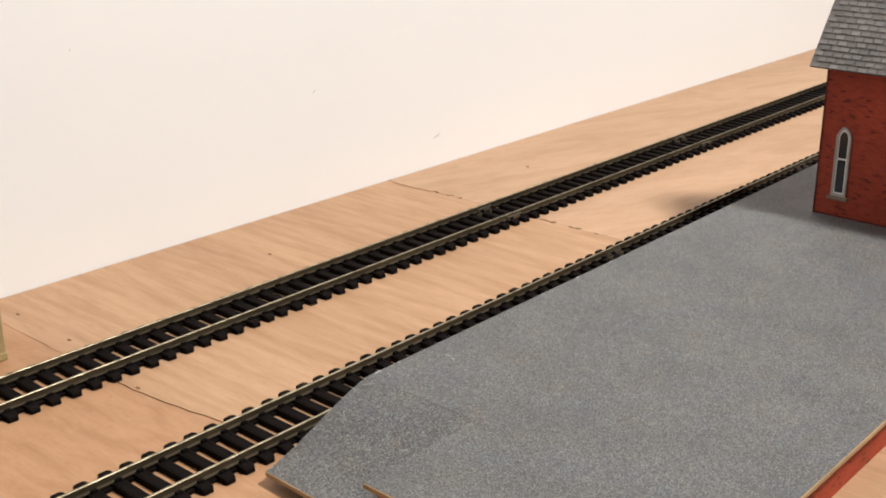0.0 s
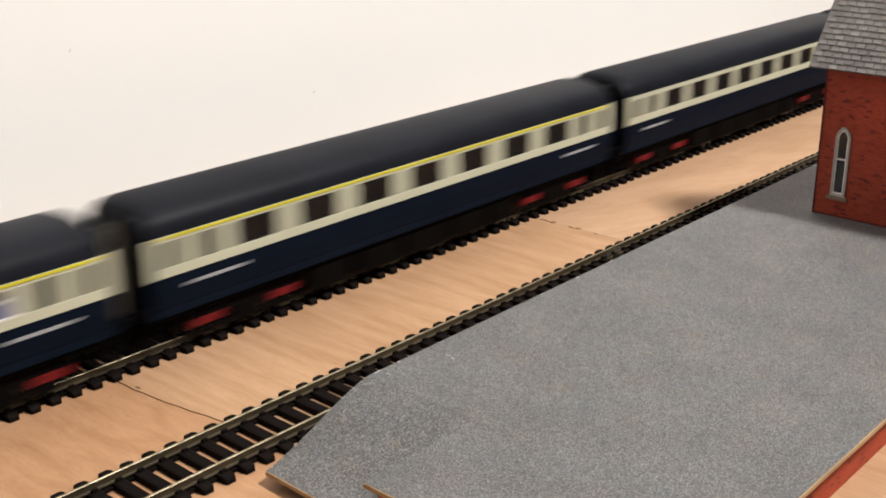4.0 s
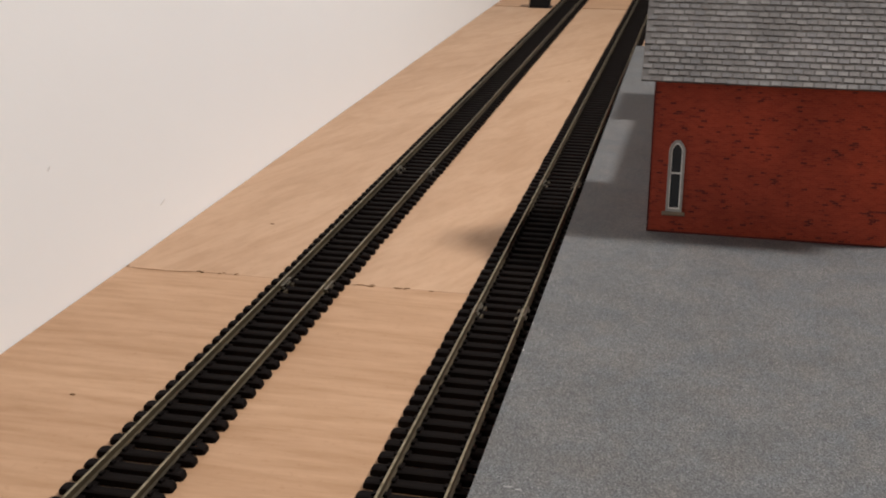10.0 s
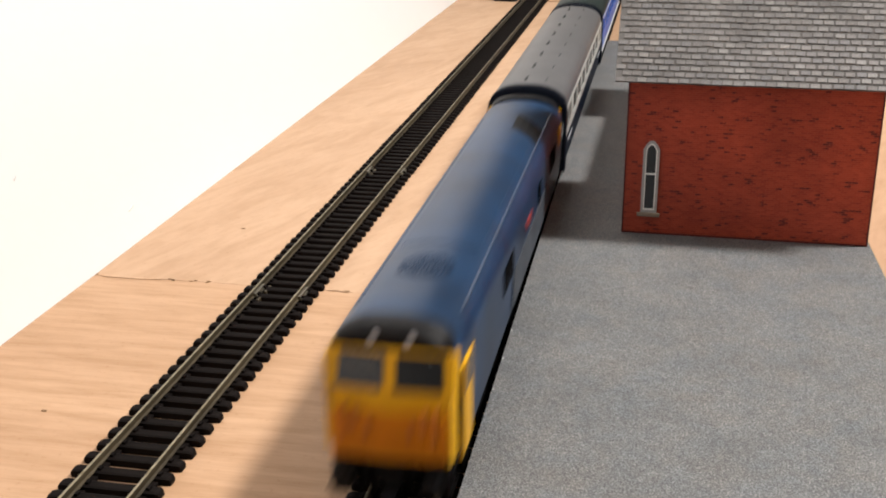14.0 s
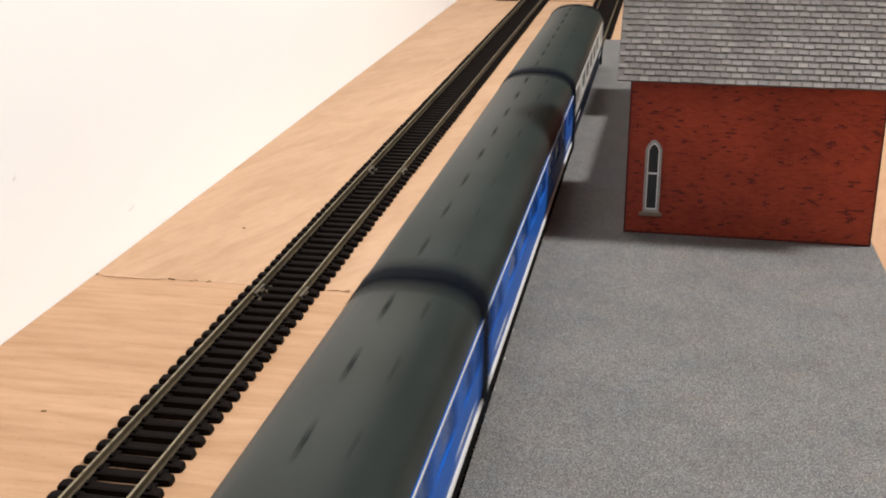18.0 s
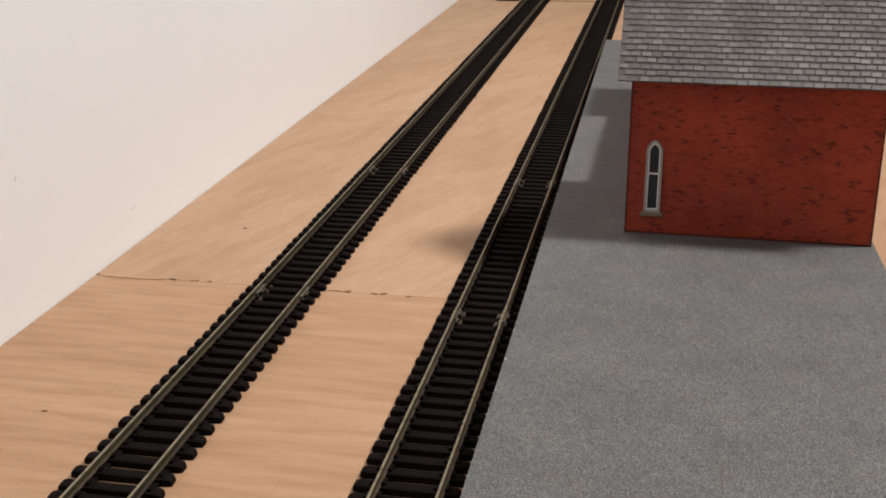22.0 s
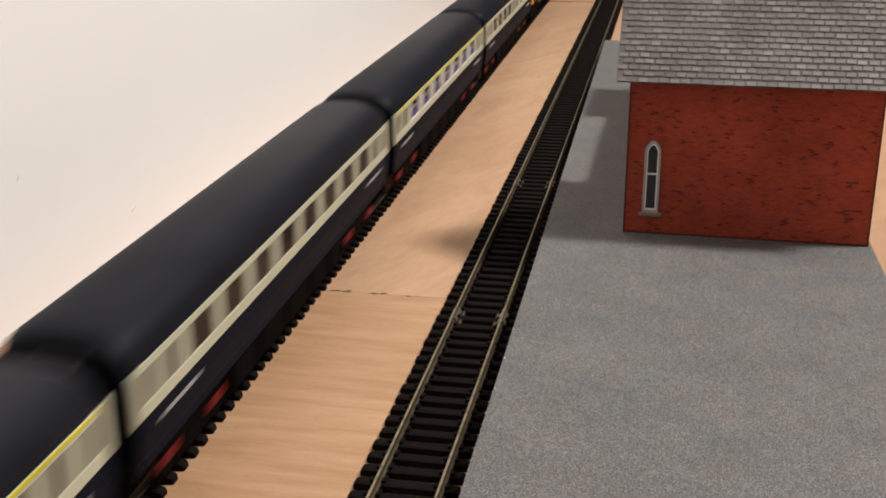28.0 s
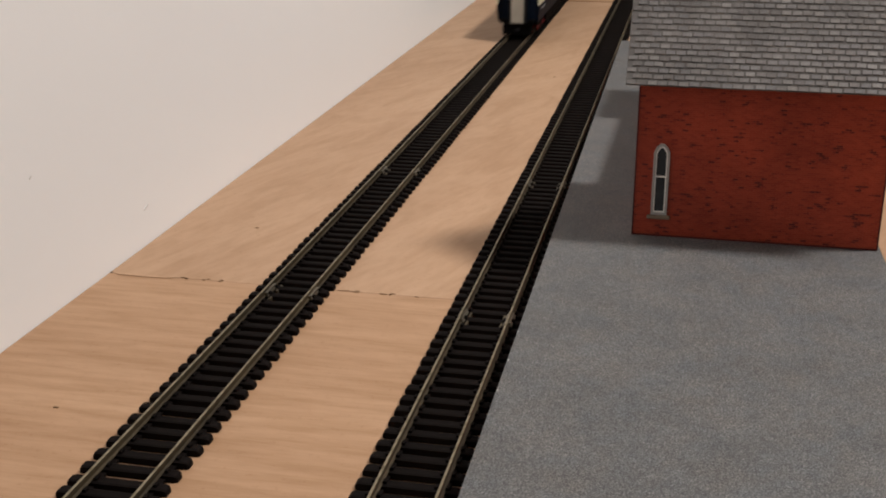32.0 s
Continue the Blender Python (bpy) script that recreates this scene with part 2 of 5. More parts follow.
MAT = dict(
    wall=plaster("white_wall_paint"),
    ply_a=wood("plywood_striped", (0.472, 0.299, 0.182), (0.387, 0.232, 0.129), (7, 62, 60), 3.0, 0.3),
    ply_b=wood("plywood_figured", (0.486, 0.321, 0.206), (0.429, 0.273, 0.167), (5, 20, 20), 11.0, 1.8, 71.0),
    ply_c=wood("plywood_near", (0.432, 0.250, 0.140), (0.362, 0.198, 0.104), (12, 48, 60), 27.0, 0.7),
    dust=painted("packed_joint_dust", (0.19, 0.11, 0.058), 0.9, spread=0.3),
    sliver=painted("pale_veneer", (0.455, 0.29, 0.178), 0.6, spread=0.08),
    gap=painted("joint_dust", (0.075, 0.042, 0.024), 0.9),
    sleeper=painted("sleeper_plastic", (0.0062, 0.0045, 0.0040), 0.75, spread=0.3, grain=1500, spec=0.06),
    rail=rail_metal("nickel_silver_rail_top"),
    rail_side=painted("tarnished_rail_side", (0.054, 0.041, 0.023), 0.5, 0.2, spread=0.4, grain=500),
    tarmac=tarmac("tarmac_card"),
    brick_x=brickwork("brick_paper_front", (0, 2)),
    brick_y=brickwork("brick_paper_side", (1, 2)),
    card=painted("bare_card_edge", (0.36, 0.25, 0.14), 0.8, spread=0.2),
    scuff=painted("scuffed_paper", (0.42, 0.42, 0.41), 0.8),
    slate=slate_paint("slate_grey_card"),
    slate_gap=painted("slate_shadow_line", (0.045, 0.045, 0.047), 0.8),
    slate_bed=painted("slate_printed_joint", (0.118, 0.111, 0.107), 0.7, spread=0.25),
    brick_edge=painted("brick_card_fold", (0.10, 0.012, 0.010), 0.7, spread=0.3),
    stone=painted("pale_stone_paint", (0.40, 0.395, 0.39), 0.6, spread=0.12),
    sill=painted("sandstone_sill", (0.24, 0.18, 0.13), 0.7, spread=0.2),
    dark_pane=painted("dark_window_film", (0.02, 0.022, 0.026), 0.12, spec=0.6, relief=0.0),
    room_floor=painted("room_carpet", (0.22, 0.19, 0.16), 0.95, grain=60),
    room_wall=painted("unseen_wall_beige", (0.34, 0.332, 0.318), 0.9, grain=40, spread=0.06),
    ceiling=painted("ceiling_paint", (0.60, 0.585, 0.56), 0.9, grain=30, spread=0.02),
    black=painted("black_plastic", (0.006, 0.006, 0.007), 0.5, spread=0.3, spec=0.15),
    under=painted("underframe_black", (0.0032, 0.0028, 0.0028), 0.75, spread=0.3, spec=0.03),
    wheel=painted("red_wheel_plastic", (0.16, 0.010, 0.012), 0.6, spec=0.15),
    tyre=painted("wheel_steel", (0.10, 0.095, 0.09), 0.45, 1.0),
    joiner=painted("joiner_metal", (0.34, 0.31, 0.25), 0.4, 1.0),
    rail_blue=painted("dark_rail_blue", (0.0048, 0.0085, 0.0175), 0.5, spread=0.12, spec=0.025, relief=0.03),
    cream=painted("pearl_grey_paint", (0.54, 0.555, 0.425), 0.38, spread=0.05),
    yellow_line=painted("yellow_stripe", (0.62, 0.57, 0.03), 0.5, spec=0.15),
    coach_roof=painted("dark_roof_grey", (0.010, 0.0118, 0.0165), 0.5, spread=0.2, spec=0.08),
    gangway=painted("gangway_grey", (0.36, 0.34, 0.29), 0.7, spread=0.15),
    glazing=painted("coach_glazing", (0.016, 0.018, 0.020), 0.10, spec=0.6, relief=0.0),
    pale_glazing=painted("pale_coach_glazing", (0.085, 0.09, 0.085), 0.25, spec=0.5, relief=0.0),
    dim_inside=painted("dim_coach_inside", (0.012, 0.012, 0.011), 0.8, spec=0.04, relief=0.0),
    seat_blue=painted("blue_seat_cloth", (0.034, 0.050, 0.23), 0.8, spread=0.3, grain=1500),
    headrest=painted("white_headrest_cloth", (0.55, 0.55, 0.56), 0.85, spread=0.1),
    glass=clear_glass("clear_window_glass"),
    amber=painted("amber_curtain", (0.40, 0.27, 0.09), 0.5),
    # near white, so the glints on the coach frames are in the colour
    frame_metal=painted("white_and_glint_frame", (0.88, 0.88, 0.86), 0.3, 0.1),
    letter=painted("white_lettering", (0.38, 0.40, 0.43), 0.5),
    el_blue=painted("electric_blue", (0.0030, 0.0115, 0.060), 0.38, spread=0.1, spec=0.06, relief=0.03),
    el_roof=painted("light_roof_grey", (0.29, 0.30, 0.29), 0.55, spread=0.5, grain=1800),
    red_bus=painted("red_busbar", (0.15, 0.03, 0.035), 0.6),
    orange_line=painted("orange_line", (0.28, 0.15, 0.11), 0.5),
    warn_yellow=painted("warning_yellow", (0.68, 0.36, 0.010), 0.4, spread=0.08, spec=0.2),
    # the orange glow of the cab lights is put into this yellow
    el_yellow=painted("cab_glow_yellow", (0.74, 0.335, 0.004), 0.5, spread=0.12, spec=0.06),
    buffer_red=painted("buffer_beam_red", (0.42, 0.05, 0.02), 0.5),
    el_dome=painted("teal_blue_dome", (0.006, 0.032, 0.095), 0.4, spread=0.12, spec=0.15),
    panto=painted("dark_pantograph_metal", (0.30, 0.30, 0.29), 0.5, 0.1),
    royal_glass=painted("blue_tinted_glazing", (0.011, 0.070, 0.27), 0.2, spec=0.3),
    vent=painted("dark_roof_vent", (0.011, 0.014, 0.014), 0.6, spec=0.1),
    hot=glow("lit_window", (1.0, 0.74, 0.07), 2.0),
    amber_lit=glow("amber_lit_window", (0.80, 0.50, 0.02), 0.75),
    # pale brass tone: the light caught on the sill edge is painted in
    sill_glint=painted("sill_glint_paint", (0.75, 0.62, 0.30), 0.35, 0.2),
    warm=glow("dim_lit_window", (0.42, 0.25, 0.02), 0.38),
    cab_hot=glow("lit_cab_window", (0.9, 0.33, 0.006), 0.62),
    fifty_blue=painted("diesel_blue", (0.0065, 0.0255, 0.064), 0.36, spread=0.45, grain=600, spec=0.32),
    fifty_top=painted("diesel_roof_blue", (0.0065, 0.0245, 0.061), 0.36, spread=0.45, grain=600, spec=0.32),
    rust=painted("orange_weathering", (0.50, 0.16, 0.02), 0.6, spread=0.3),
    # warning yellow again, with the lower nose's shade put into the colour
    nose_shade=painted("shaded_yellow", (0.58, 0.19, 0.006), 0.45, spread=0.14, spec=0.2),
    roof_grey=painted("coach_roof_grey", (0.085, 0.085, 0.088), 0.45, spread=0.1),
    roof_green=painted("coach_roof_slate_green", (0.015, 0.0215, 0.0205), 0.42, spread=0.2, spec=0.17),
    roof_slate=painted("coach_roof_slate", (0.0265, 0.032, 0.0355), 0.42, spread=0.15, spec=0.3),
    royal=painted("royal_blue_paint", (0.006, 0.082, 0.37), 0.4, spread=0.12, spec=0.15),
    white_line=painted("white_band_paint", (0.52, 0.52, 0.49), 0.4),
    pale_side=painted("pale_grey_side", (0.36, 0.37, 0.35), 0.4, spread=0.15),
    emblem=painted("grey_blue_emblem", (0.045, 0.055, 0.07), 0.6, spread=0.3),
    navy=painted("navy_connector", (0.0025, 0.004, 0.008), 0.6, spec=0.04),
    ochre=painted("ochre_stone", (0.38, 0.29, 0.14), 0.8, spread=0.3),
    tank=painted("brown_grey_tank", (0.12, 0.085, 0.06), 0.6, spread=0.3),
    crease=painted("tarmac_crease", (0.098, 0.097, 0.095), 0.8),
    plate_red=painted("dull_red_plate", (0.22, 0.03, 0.03), 0.5),
    pencil=painted("pencil_mark", (0.76, 0.75, 0.73), 0.9),
)


# ---- mesh helpers ----
def box(bm, x0, x1, y0, y1, z0, z1, bevel=0.0):
    v = [bm.verts.new(p) for p in ((x0, y0, z0), (x1, y0, z0), (x1, y1, z0), (x0, y1, z0), (x0, y0, z1), (x1, y0, z1), (x1, y1, z1), (x0, y1, z1))]
    f = [bm.faces.new([v[i] for i in q]) for q in ((3, 2, 1, 0), (4, 5, 6, 7), (0, 1, 5, 4), (1, 2, 6, 5), (2, 3, 7, 6), (3, 0, 4, 7))]
    if bevel:
        edges = {e for face in f for e in face.edges}
        bmesh.ops.bevel(bm, geom=list(edges), offset=bevel, segments=1, affect="EDGES")


def prism(bm, profile, y0, y1, close=True):
    """A closed outline of (x, z) points drawn from y0 to y1."""
    a = [bm.verts.new((x, y0, z)) for x, z in profile]
    b = [bm.verts.new((x, y1, z)) for x, z in profile]
    n = len(profile)
    for i in range(n if close else n - 1):
        j = (i + 1) % n
        bm.faces.new((a[i], a[j], b[j], b[i]))
    if close:
        bm.faces.new(list(reversed(a)))
        bm.faces.new(b)


def loft(bm, rings, caps=True):
    """Skin over rings, lists of points with the same length."""
    vs = [[bm.verts.new(p) for p in r] for r in rings]
    n = len(vs[0])
    for a, b in zip(vs, vs[1:]):
        for i in range(n):
            j = (i + 1) % n
            bm.faces.new((a[i], a[j], b[j], b[i]))
    if caps:
        bm.faces.new(list(reversed(vs[0])))
        bm.faces.new(vs[-1])


def rod(bm, p, q, r, seg=8):
    p, q = Vector(p), Vector(q)
    d = (q - p).normalized()
    u = d.orthogonal().normalized()
    w = d.cross(u)
    loft(bm, [[c + r * (math.cos(2 * math.pi * i / seg) * u + math.sin(2 * math.pi * i / seg) * w) for i in range(seg)] for c in (p, q)])


def mesh(name, bm, mats, smooth=False):
    bmesh.ops.recalc_face_normals(bm, faces=bm.faces[:])
    me = bpy.data.meshes.new(name)
    bm.to_mesh(me)
    bm.free()
    for m in mats if isinstance(mats, (list, tuple)) else [mats]:
        me.materials.append(m)
    if smooth:
        for p in me.polygons:
            p.use_smooth = True
        me.set_sharp_from_angle(angle=radians(38))
    return me


def part(name, bm, mat, parent, label="", smooth=False, kind=""):
    ob = new(name, mesh(name, bm, mat, smooth))
    ob.parent = parent
    return tagged(ob, label=label, kind=kind)


def setting(name, boxes, mat, label, category, bevel=0.0):
    bm = bmesh.new()
    for b in boxes:
        box(bm, *b, bevel=bevel)
    return tagged(new(name, mesh(name, bm, mat)), label, category, kind="structure")


def empty(name, x=0.0, y=0.0, z=0.0, turn=0.0):
    ob = new(name)
    ob.empty_display_size = 0.02
    ob.matrix_basis = pose(x, y, z, 0, 0, turn)
    return ob


def pmm(name, bm, mat, parent, label="", smooth=False, kind=""):
    """part() for a mesh drawn in millimetres."""
    for v in bm.verts:
        v.co *= 0.001
    return part(name, bm, mat, parent, label, smooth, kind)


def bmm(name, boxes, mat, parent, label="", bevel=0.0, each=False):
    """Boxes in millimetres as one part; each: every box a part of its own."""
    if each:
        for b in boxes:
            bmm(name, [b], mat, parent, label, bevel)
        return None
    bm = bmesh.new()
    for b in boxes:
        box(bm, *b, bevel=bevel)
    return pmm(name, bm, mat, parent, label)


# ---- the room ----
def wall_line(y):
    """The plaster bellies slightly: it bends by a third of a degree at y = -0.1."""
    return -0.1587 + 0.00457 * y if y < -0.1 else -0.15916 - 0.0012 * (y + 0.1)


def room():
    bm = bmesh.new()
    a, b = -2.9, 3.3
    pts = [(wall_line(a), a), (wall_line(-0.1), -0.1), (wall_line(b), b), (wall_line(b) - 0.12, b), (wall_line(a) - 0.12, a)]
    loft(bm, [[(x, y, z) for x, y in pts] for z in (-0.9, 1.5)])
    tagged(new("wall_west", mesh("wall_west", bm, MAT["wall"])), "white painted plaster wall behind the railway", "wall", kind="structure")
    # unseen walls and ceiling close the room; their tone sets the bounced light
    setting("wall_east", [(2.6, 2.72, -2.9, 3.3, -0.9, 1.5)], MAT["room_wall"], "unseen plain beige wall, toned for the bounced light", "wall")
    setting("wall_north", [(-0.2, 2.6, 3.3, 3.42, -0.9, 1.5)], MAT["room_wall"], "unseen plain beige wall, toned for the bounced light", "wall")
    setting("wall_south", [(-0.2, 2.6, -3.02, -2.9, -0.9, 1.5)], MAT["room_wall"], "unseen plain beige wall, toned for the bounced light", "wall")
    setting("ceiling", [(-0.35, 2.72, -3.02, 3.42, 1.5, 1.6)], MAT["ceiling"], "unseen plain ceiling, toned for the bounced light", "ceiling")
    setting("floor", [(-0.35, 2.72, -3.02, 3.42, -1.0, -0.9)], MAT["room_floor"], "brown carpeted room floor", "floor")
    # faint marks on the plaster
    bm = bmesh.new()
    for y, z, l, slope in ((-0.0106, 0.0154, 0.004, 0.0012), (-0.2174, 0.0892, 0.0006, 0.0006), (-0.0946, 0.0531, 0.0012, 0.0008)):
        x = wall_line(y) + 0.0003
        q = [(x, y, z), (x, y + l, z + slope), (x, y + l, z + slope + 0.0006), (x, y, z + 0.0006)]
        loft(bm, [q, [(p[0] + 0.0002, p[1], p[2]) for p in q]])
    tagged(new("wall_scuff", mesh("wall_scuff", bm, MAT["pencil"])), "faint grey scuff marks on white plaster", "scuff", kind="structure")


def baseboard():
    table = empty("baseboard")
    def wob(y, x):
        """The near joint was sawn freehand: it bends away between the tracks."""
        if y > -0.2:
            return 0.0
        close = 0.0 if x > -0.09 else 0.0002 if y < -0.268 else -0.0002
        return -0.0017 + 0.0055 * min(1.0, max(0.0, (x + 0.062) / 0.045)) ** 1.7 + 0.0002 * math.sin(x * 700) + close
    tagged(table, "pale plywood railway baseboard of butted sheets along a white wall", "baseboard", kind="structure")
    for y0, y1, mat, label in ((-1.95, -0.2683, "ply_c", "pale plywood sheet with fine straight grain"),
                               (-0.2677, -0.04589, "ply_a", "pale plywood strip with stripes across the tracks"),
                               (-0.04571, 0.797, "ply_b", "pale plywood sheet with swirling figure"),
                               (0.8030, 2.26, "ply_a", "pale plywood sheet")):
        bm = bmesh.new()
        n = 300
        rows = [[wall_line(y) + 0.0006 + (1.40 - wall_line(y)) * i / n for i in range(n + 1)] for y in (y0, y1)]
        front = [(x, y0 + wob(y0, x) + random.uniform(-0.0001, 0.0001)) for x in rows[0]]
        back = [(x, y1 + wob(y1, x) + random.uniform(-0.0001, 0.0001)) for x in reversed(rows[1])]
        loft(bm, [[(x, y, z) for x, y in front + back] for z in (-0.009, 0.0)])
        ob = part("plywood_sheet", bm, MAT[mat], table, label)
    bm = bmesh.new()
    for y, w in ((-0.267, 0.006), (-0.0458, 0.003), (0.8011, 0.006)):
        box(bm, -0.15, 1.40, y - w, y + w, -0.014, -0.0095)
    for x in (-0.1, 0.6, 1.3):
        box(bm, x - 0.02, x + 0.02, -1.9, 2.2, -0.06, -0.0145)
    for x in (-0.1, 1.3):
        for y in (-1.85, 0.1, 2.15):
            box(bm, x - 0.02, x + 0.02, y - 0.022, y + 0.022, -0.9, -0.0605)
    part("support_frame", bm, MAT["gap"], table, "dark timber bearers and legs")
    # dust packed into the joints, and a pale sliver of veneer glued over one end
    bm = bmesh.new()
    for y0, y1 in ((-0.2683, -0.2677), (-0.04589, -0.04571)):
        xs = [-0.155 + 0.25 * i / 120 for i in range(121)]
        rim = [(x, y0 + wob(y0, x) - 0.0002) for x in xs] + [(x, y1 + wob(y1, x) + 0.0002) for x in reversed(xs)]
        loft(bm, [[(x, y, z) for x, y in rim] for z in (-0.0012, -0.0004)])
    part("joint_filler", bm, MAT["dust"], table, "brown dust packed into the sheet joints")
    bm = bmesh.new()
    loft(bm, [[(-0.1555, -0.0452, z), (-0.1545, -0.0474, z), (-0.1385, -0.0477, z), (-0.1300, -0.0468, z), (-0.1395, -0.0460, z)] for z in (0.0001, 0.0003)])
    part("veneer_sliver", bm, MAT["sliver"], table, "pale torn sliver of veneer beside the joint")
    # torn splinters along the joint
    bm = bmesh.new()
    rnd = random.Random(4)
    spots = [(-0.0435, 0.004), (-0.0405, 0.003), (-0.056, 0.006), (-0.06, 0.005), (-0.064, 0.004), (-0.1265, 0.006), (-0.117, 0.003), (-0.1105, 0.004), (-0.03, 0.003), (-0.158, 0.002)]
    for x, l in spots:
        for k in range(3):
            cx, cy = x + rnd.uniform(-0.3, 0.3) * l, -0.0458 + rnd.uniform(-0.0009, 0.0009)
            w, h = l * rnd.uniform(0.15, 0.5), rnd.uniform(0.00012, 0.0004)
            box(bm, cx - w / 2, cx + w / 2, cy - h / 2, cy + h / 2, 0.00005, 0.0003)
    for x, y in ((-0.1196, -0.1581), (-0.105, -0.262), (-0.055, -0.268), (-0.14, -0.262), (-0.029, 0.39), (-0.12, 0.02)):
        box(bm, x - 0.0008, x + 0.0008, y - 0.0004, y + 0.0004, 0.00005, 0.0003)
    part("splinter_chips", bm, MAT["dust"], table, "dark chipped splinters along the plywood joint", kind="stuff")


# ---- the two tracks: an oval round the table ----
YA, YB = -1.15, 1.45
RA, RB = 0.6770, 0.5995
CX = -0.0775 + RA


def oval(r, s):
    """Place and heading (degrees about z, 0 looks along +y) at s metres from y = 0 along a loop."""
    straight, curve = YB - YA, math.pi * r
    lap = 2 * (straight + curve)
    s = (s - YA) % lap
    if s < straight:
        return CX - r, YA + s, 0.0
    s -= straight
    if s < curve:
        a = s / r
        return CX - r * math.cos(a), YB + r * math.sin(a), -math.degrees(a)
    s -= curve
    if s < straight:
        return CX + r, YB - s, -180.0
    a = (s - straight) / r
    return CX + r * math.cos(a), YA - r * math.sin(a), -180.0 - math.degrees(a)


RAIL_TOP = 0.0046


def track(name, r, joints, label, step, first, break_at=None, lean=0.0):
    thing = empty(name, CX - r, 0, 0)
    tagged(thing, label, "track", group="model railway tracks")
    lap = 2 * (YB - YA + math.pi * r)
    # rails
    prof = [(-1.0, 2.05), (1.0, 2.05), (1.0, 2.35), (0.32, 2.6), (0.26, 3.7), (0.41, 3.95), (0.41, 4.45), (0.27, 4.6), (-0.27, 4.6), (-0.41, 4.45), (-0.41, 3.95), (-0.26, 3.7), (-0.32, 2.6), (-1.0, 2.35)]
    marks = [YA + 0.1 * i for i in range(1, 26)] + [YB + math.pi * r * i / 40 for i in range(41)]
    marks += [YB + math.pi * r + 0.2 * i for i in range(1, 13)] + [YB + math.pi * r + YB - YA + math.pi * r * i / 40 for i in range(40)]
    for side in (-1, 1):
        bm = bmesh.new()
        rings = []
        for s in marks:
            x, y, h = oval(r, s)
            c, sn = math.cos(radians(h)), math.sin(radians(h))
            rings.append([(x - (CX - r) + (side * 0.0087 + lean + u * 0.001) * c, y + (side * 0.0087 + lean + u * 0.001) * sn, w * 0.001) for u, w in prof])
        rings.append(rings[0])
        loft(bm, rings, caps=False)
        rail = part("rail", bm, [MAT["rail_side"], MAT["rail"]], thing, "worn nickel-silver rail with brown tarnished sides")
        for p in rail.data.polygons:
            if p.normal.z > 0.5 and p.center.z > 0.0043:
                p.material_index = 1
        for y in joints:
            bmm("rail_joiner", [(side * 8.7 - 1.5, side * 8.7 + 1.5, y * 1000 - 5, y * 1000 + 5, 1.9, 2.55), (side * 8.7 - 1.0, side * 8.7 + 1.0, y * 1000 - 5, y * 1000 + 5, 2.5, 3.5)], MAT["joiner"], thing, "grey metal rail joiner")
    # sleepers
    rnd = random.Random(int(r * 1e4))

    def sleeper_mesh(bm, m):
        l0, l1 = -15.4, 13.8
        rings = [[(x, -w, 0.05), (x, w, 0.05), (x, w * 0.96, z), (x, w * 0.62, z + 0.27), (x, -w * 0.62, z + 0.27), (x, -w * 0.96, z)] for x, z, w in ((l0, 1.1, 1.45), (l0 + 0.45, 1.75, 1.8), (l0 + 1.3, 2.0, 1.95), (l1 - 1.3, 2.0, 1.95), (l1 - 0.45, 1.75, 1.8), (l1, 1.1, 1.45))]
        before = len(bm.verts)
        loft(bm, rings)
        for sx in (-1, 1):
            for o in (-1.55, 1.55):
                box(bm, sx * 8.7 + o - 0.5, sx * 8.7 + o + 0.5, -0.9, 0.9, 2.2, 3.05)
        bm.verts.ensure_lookup_table()
        for v in bm.verts[before:]:
            v.co = m @ (v.co * 0.001)

    bm = bmesh.new()
    sleeper_mesh(bm, Matrix())
    one = mesh("sleeper", bm, MAT["sleeper"])
    count = int(lap / step)
    me_v, me_f = [], []
    base_v = [v.co.copy() for v in one.vertices]
    base_f = [tuple(p.vertices) for p in one.polygons]
    for i in range(count):
        s = first + i * step
        if break_at and s < break_at:
            s += 0.0011
        x, y, h = oval(r, s)
        m = pose(x - (CX - r) + rnd.uniform(-0.0002, 0.0002), y + rnd.uniform(-0.0002, 0.0002), 0, 0, 0, h + rnd.uniform(-0.5, 0.5))
        if s < 0.96:
            ob = new("sleeper", one)
            ob.parent = thing
            ob.matrix_basis = m
        else:
            k = len(me_v)
            me_v.extend(m @ v for v in base_v)
            me_f.extend(tuple(k + q for q in f) for f in base_f)
    me = bpy.data.meshes.new("sleeper_run")
    me.from_pydata(me_v, [], me_f)
    me.materials.append(MAT["sleeper"])
    ob = new("sleeper_run", me)
    ob.parent = thing
    tagged(ob, kind="stuff")
    # moulded links beside the rail joints
    for y in joints:
        for x in (-6.3, 6.3):
            for k in (0, 1):
                bmm("sleeper_link", [(x - 0.5, x + 0.5, y * 1000 - 7.6 + 8.6 * k, y * 1000 - 1.0 + 8.6 * k, 0.3, 2.1)], MAT["rail_side"], thing, "brown moulded link beside the rail joint", bevel=0.15)
    # the moulded web under each rail
    bm = bmesh.new()
    for sx in (-8.7, 8.7):
        box(bm, sx - 1.6, sx + 1.6, -620, 960, 0.2, 1.2)
    pmm("sleeper_web", bm, MAT["sleeper"], thing)
    return thing


# ---- platform ----
PZ = 16.0


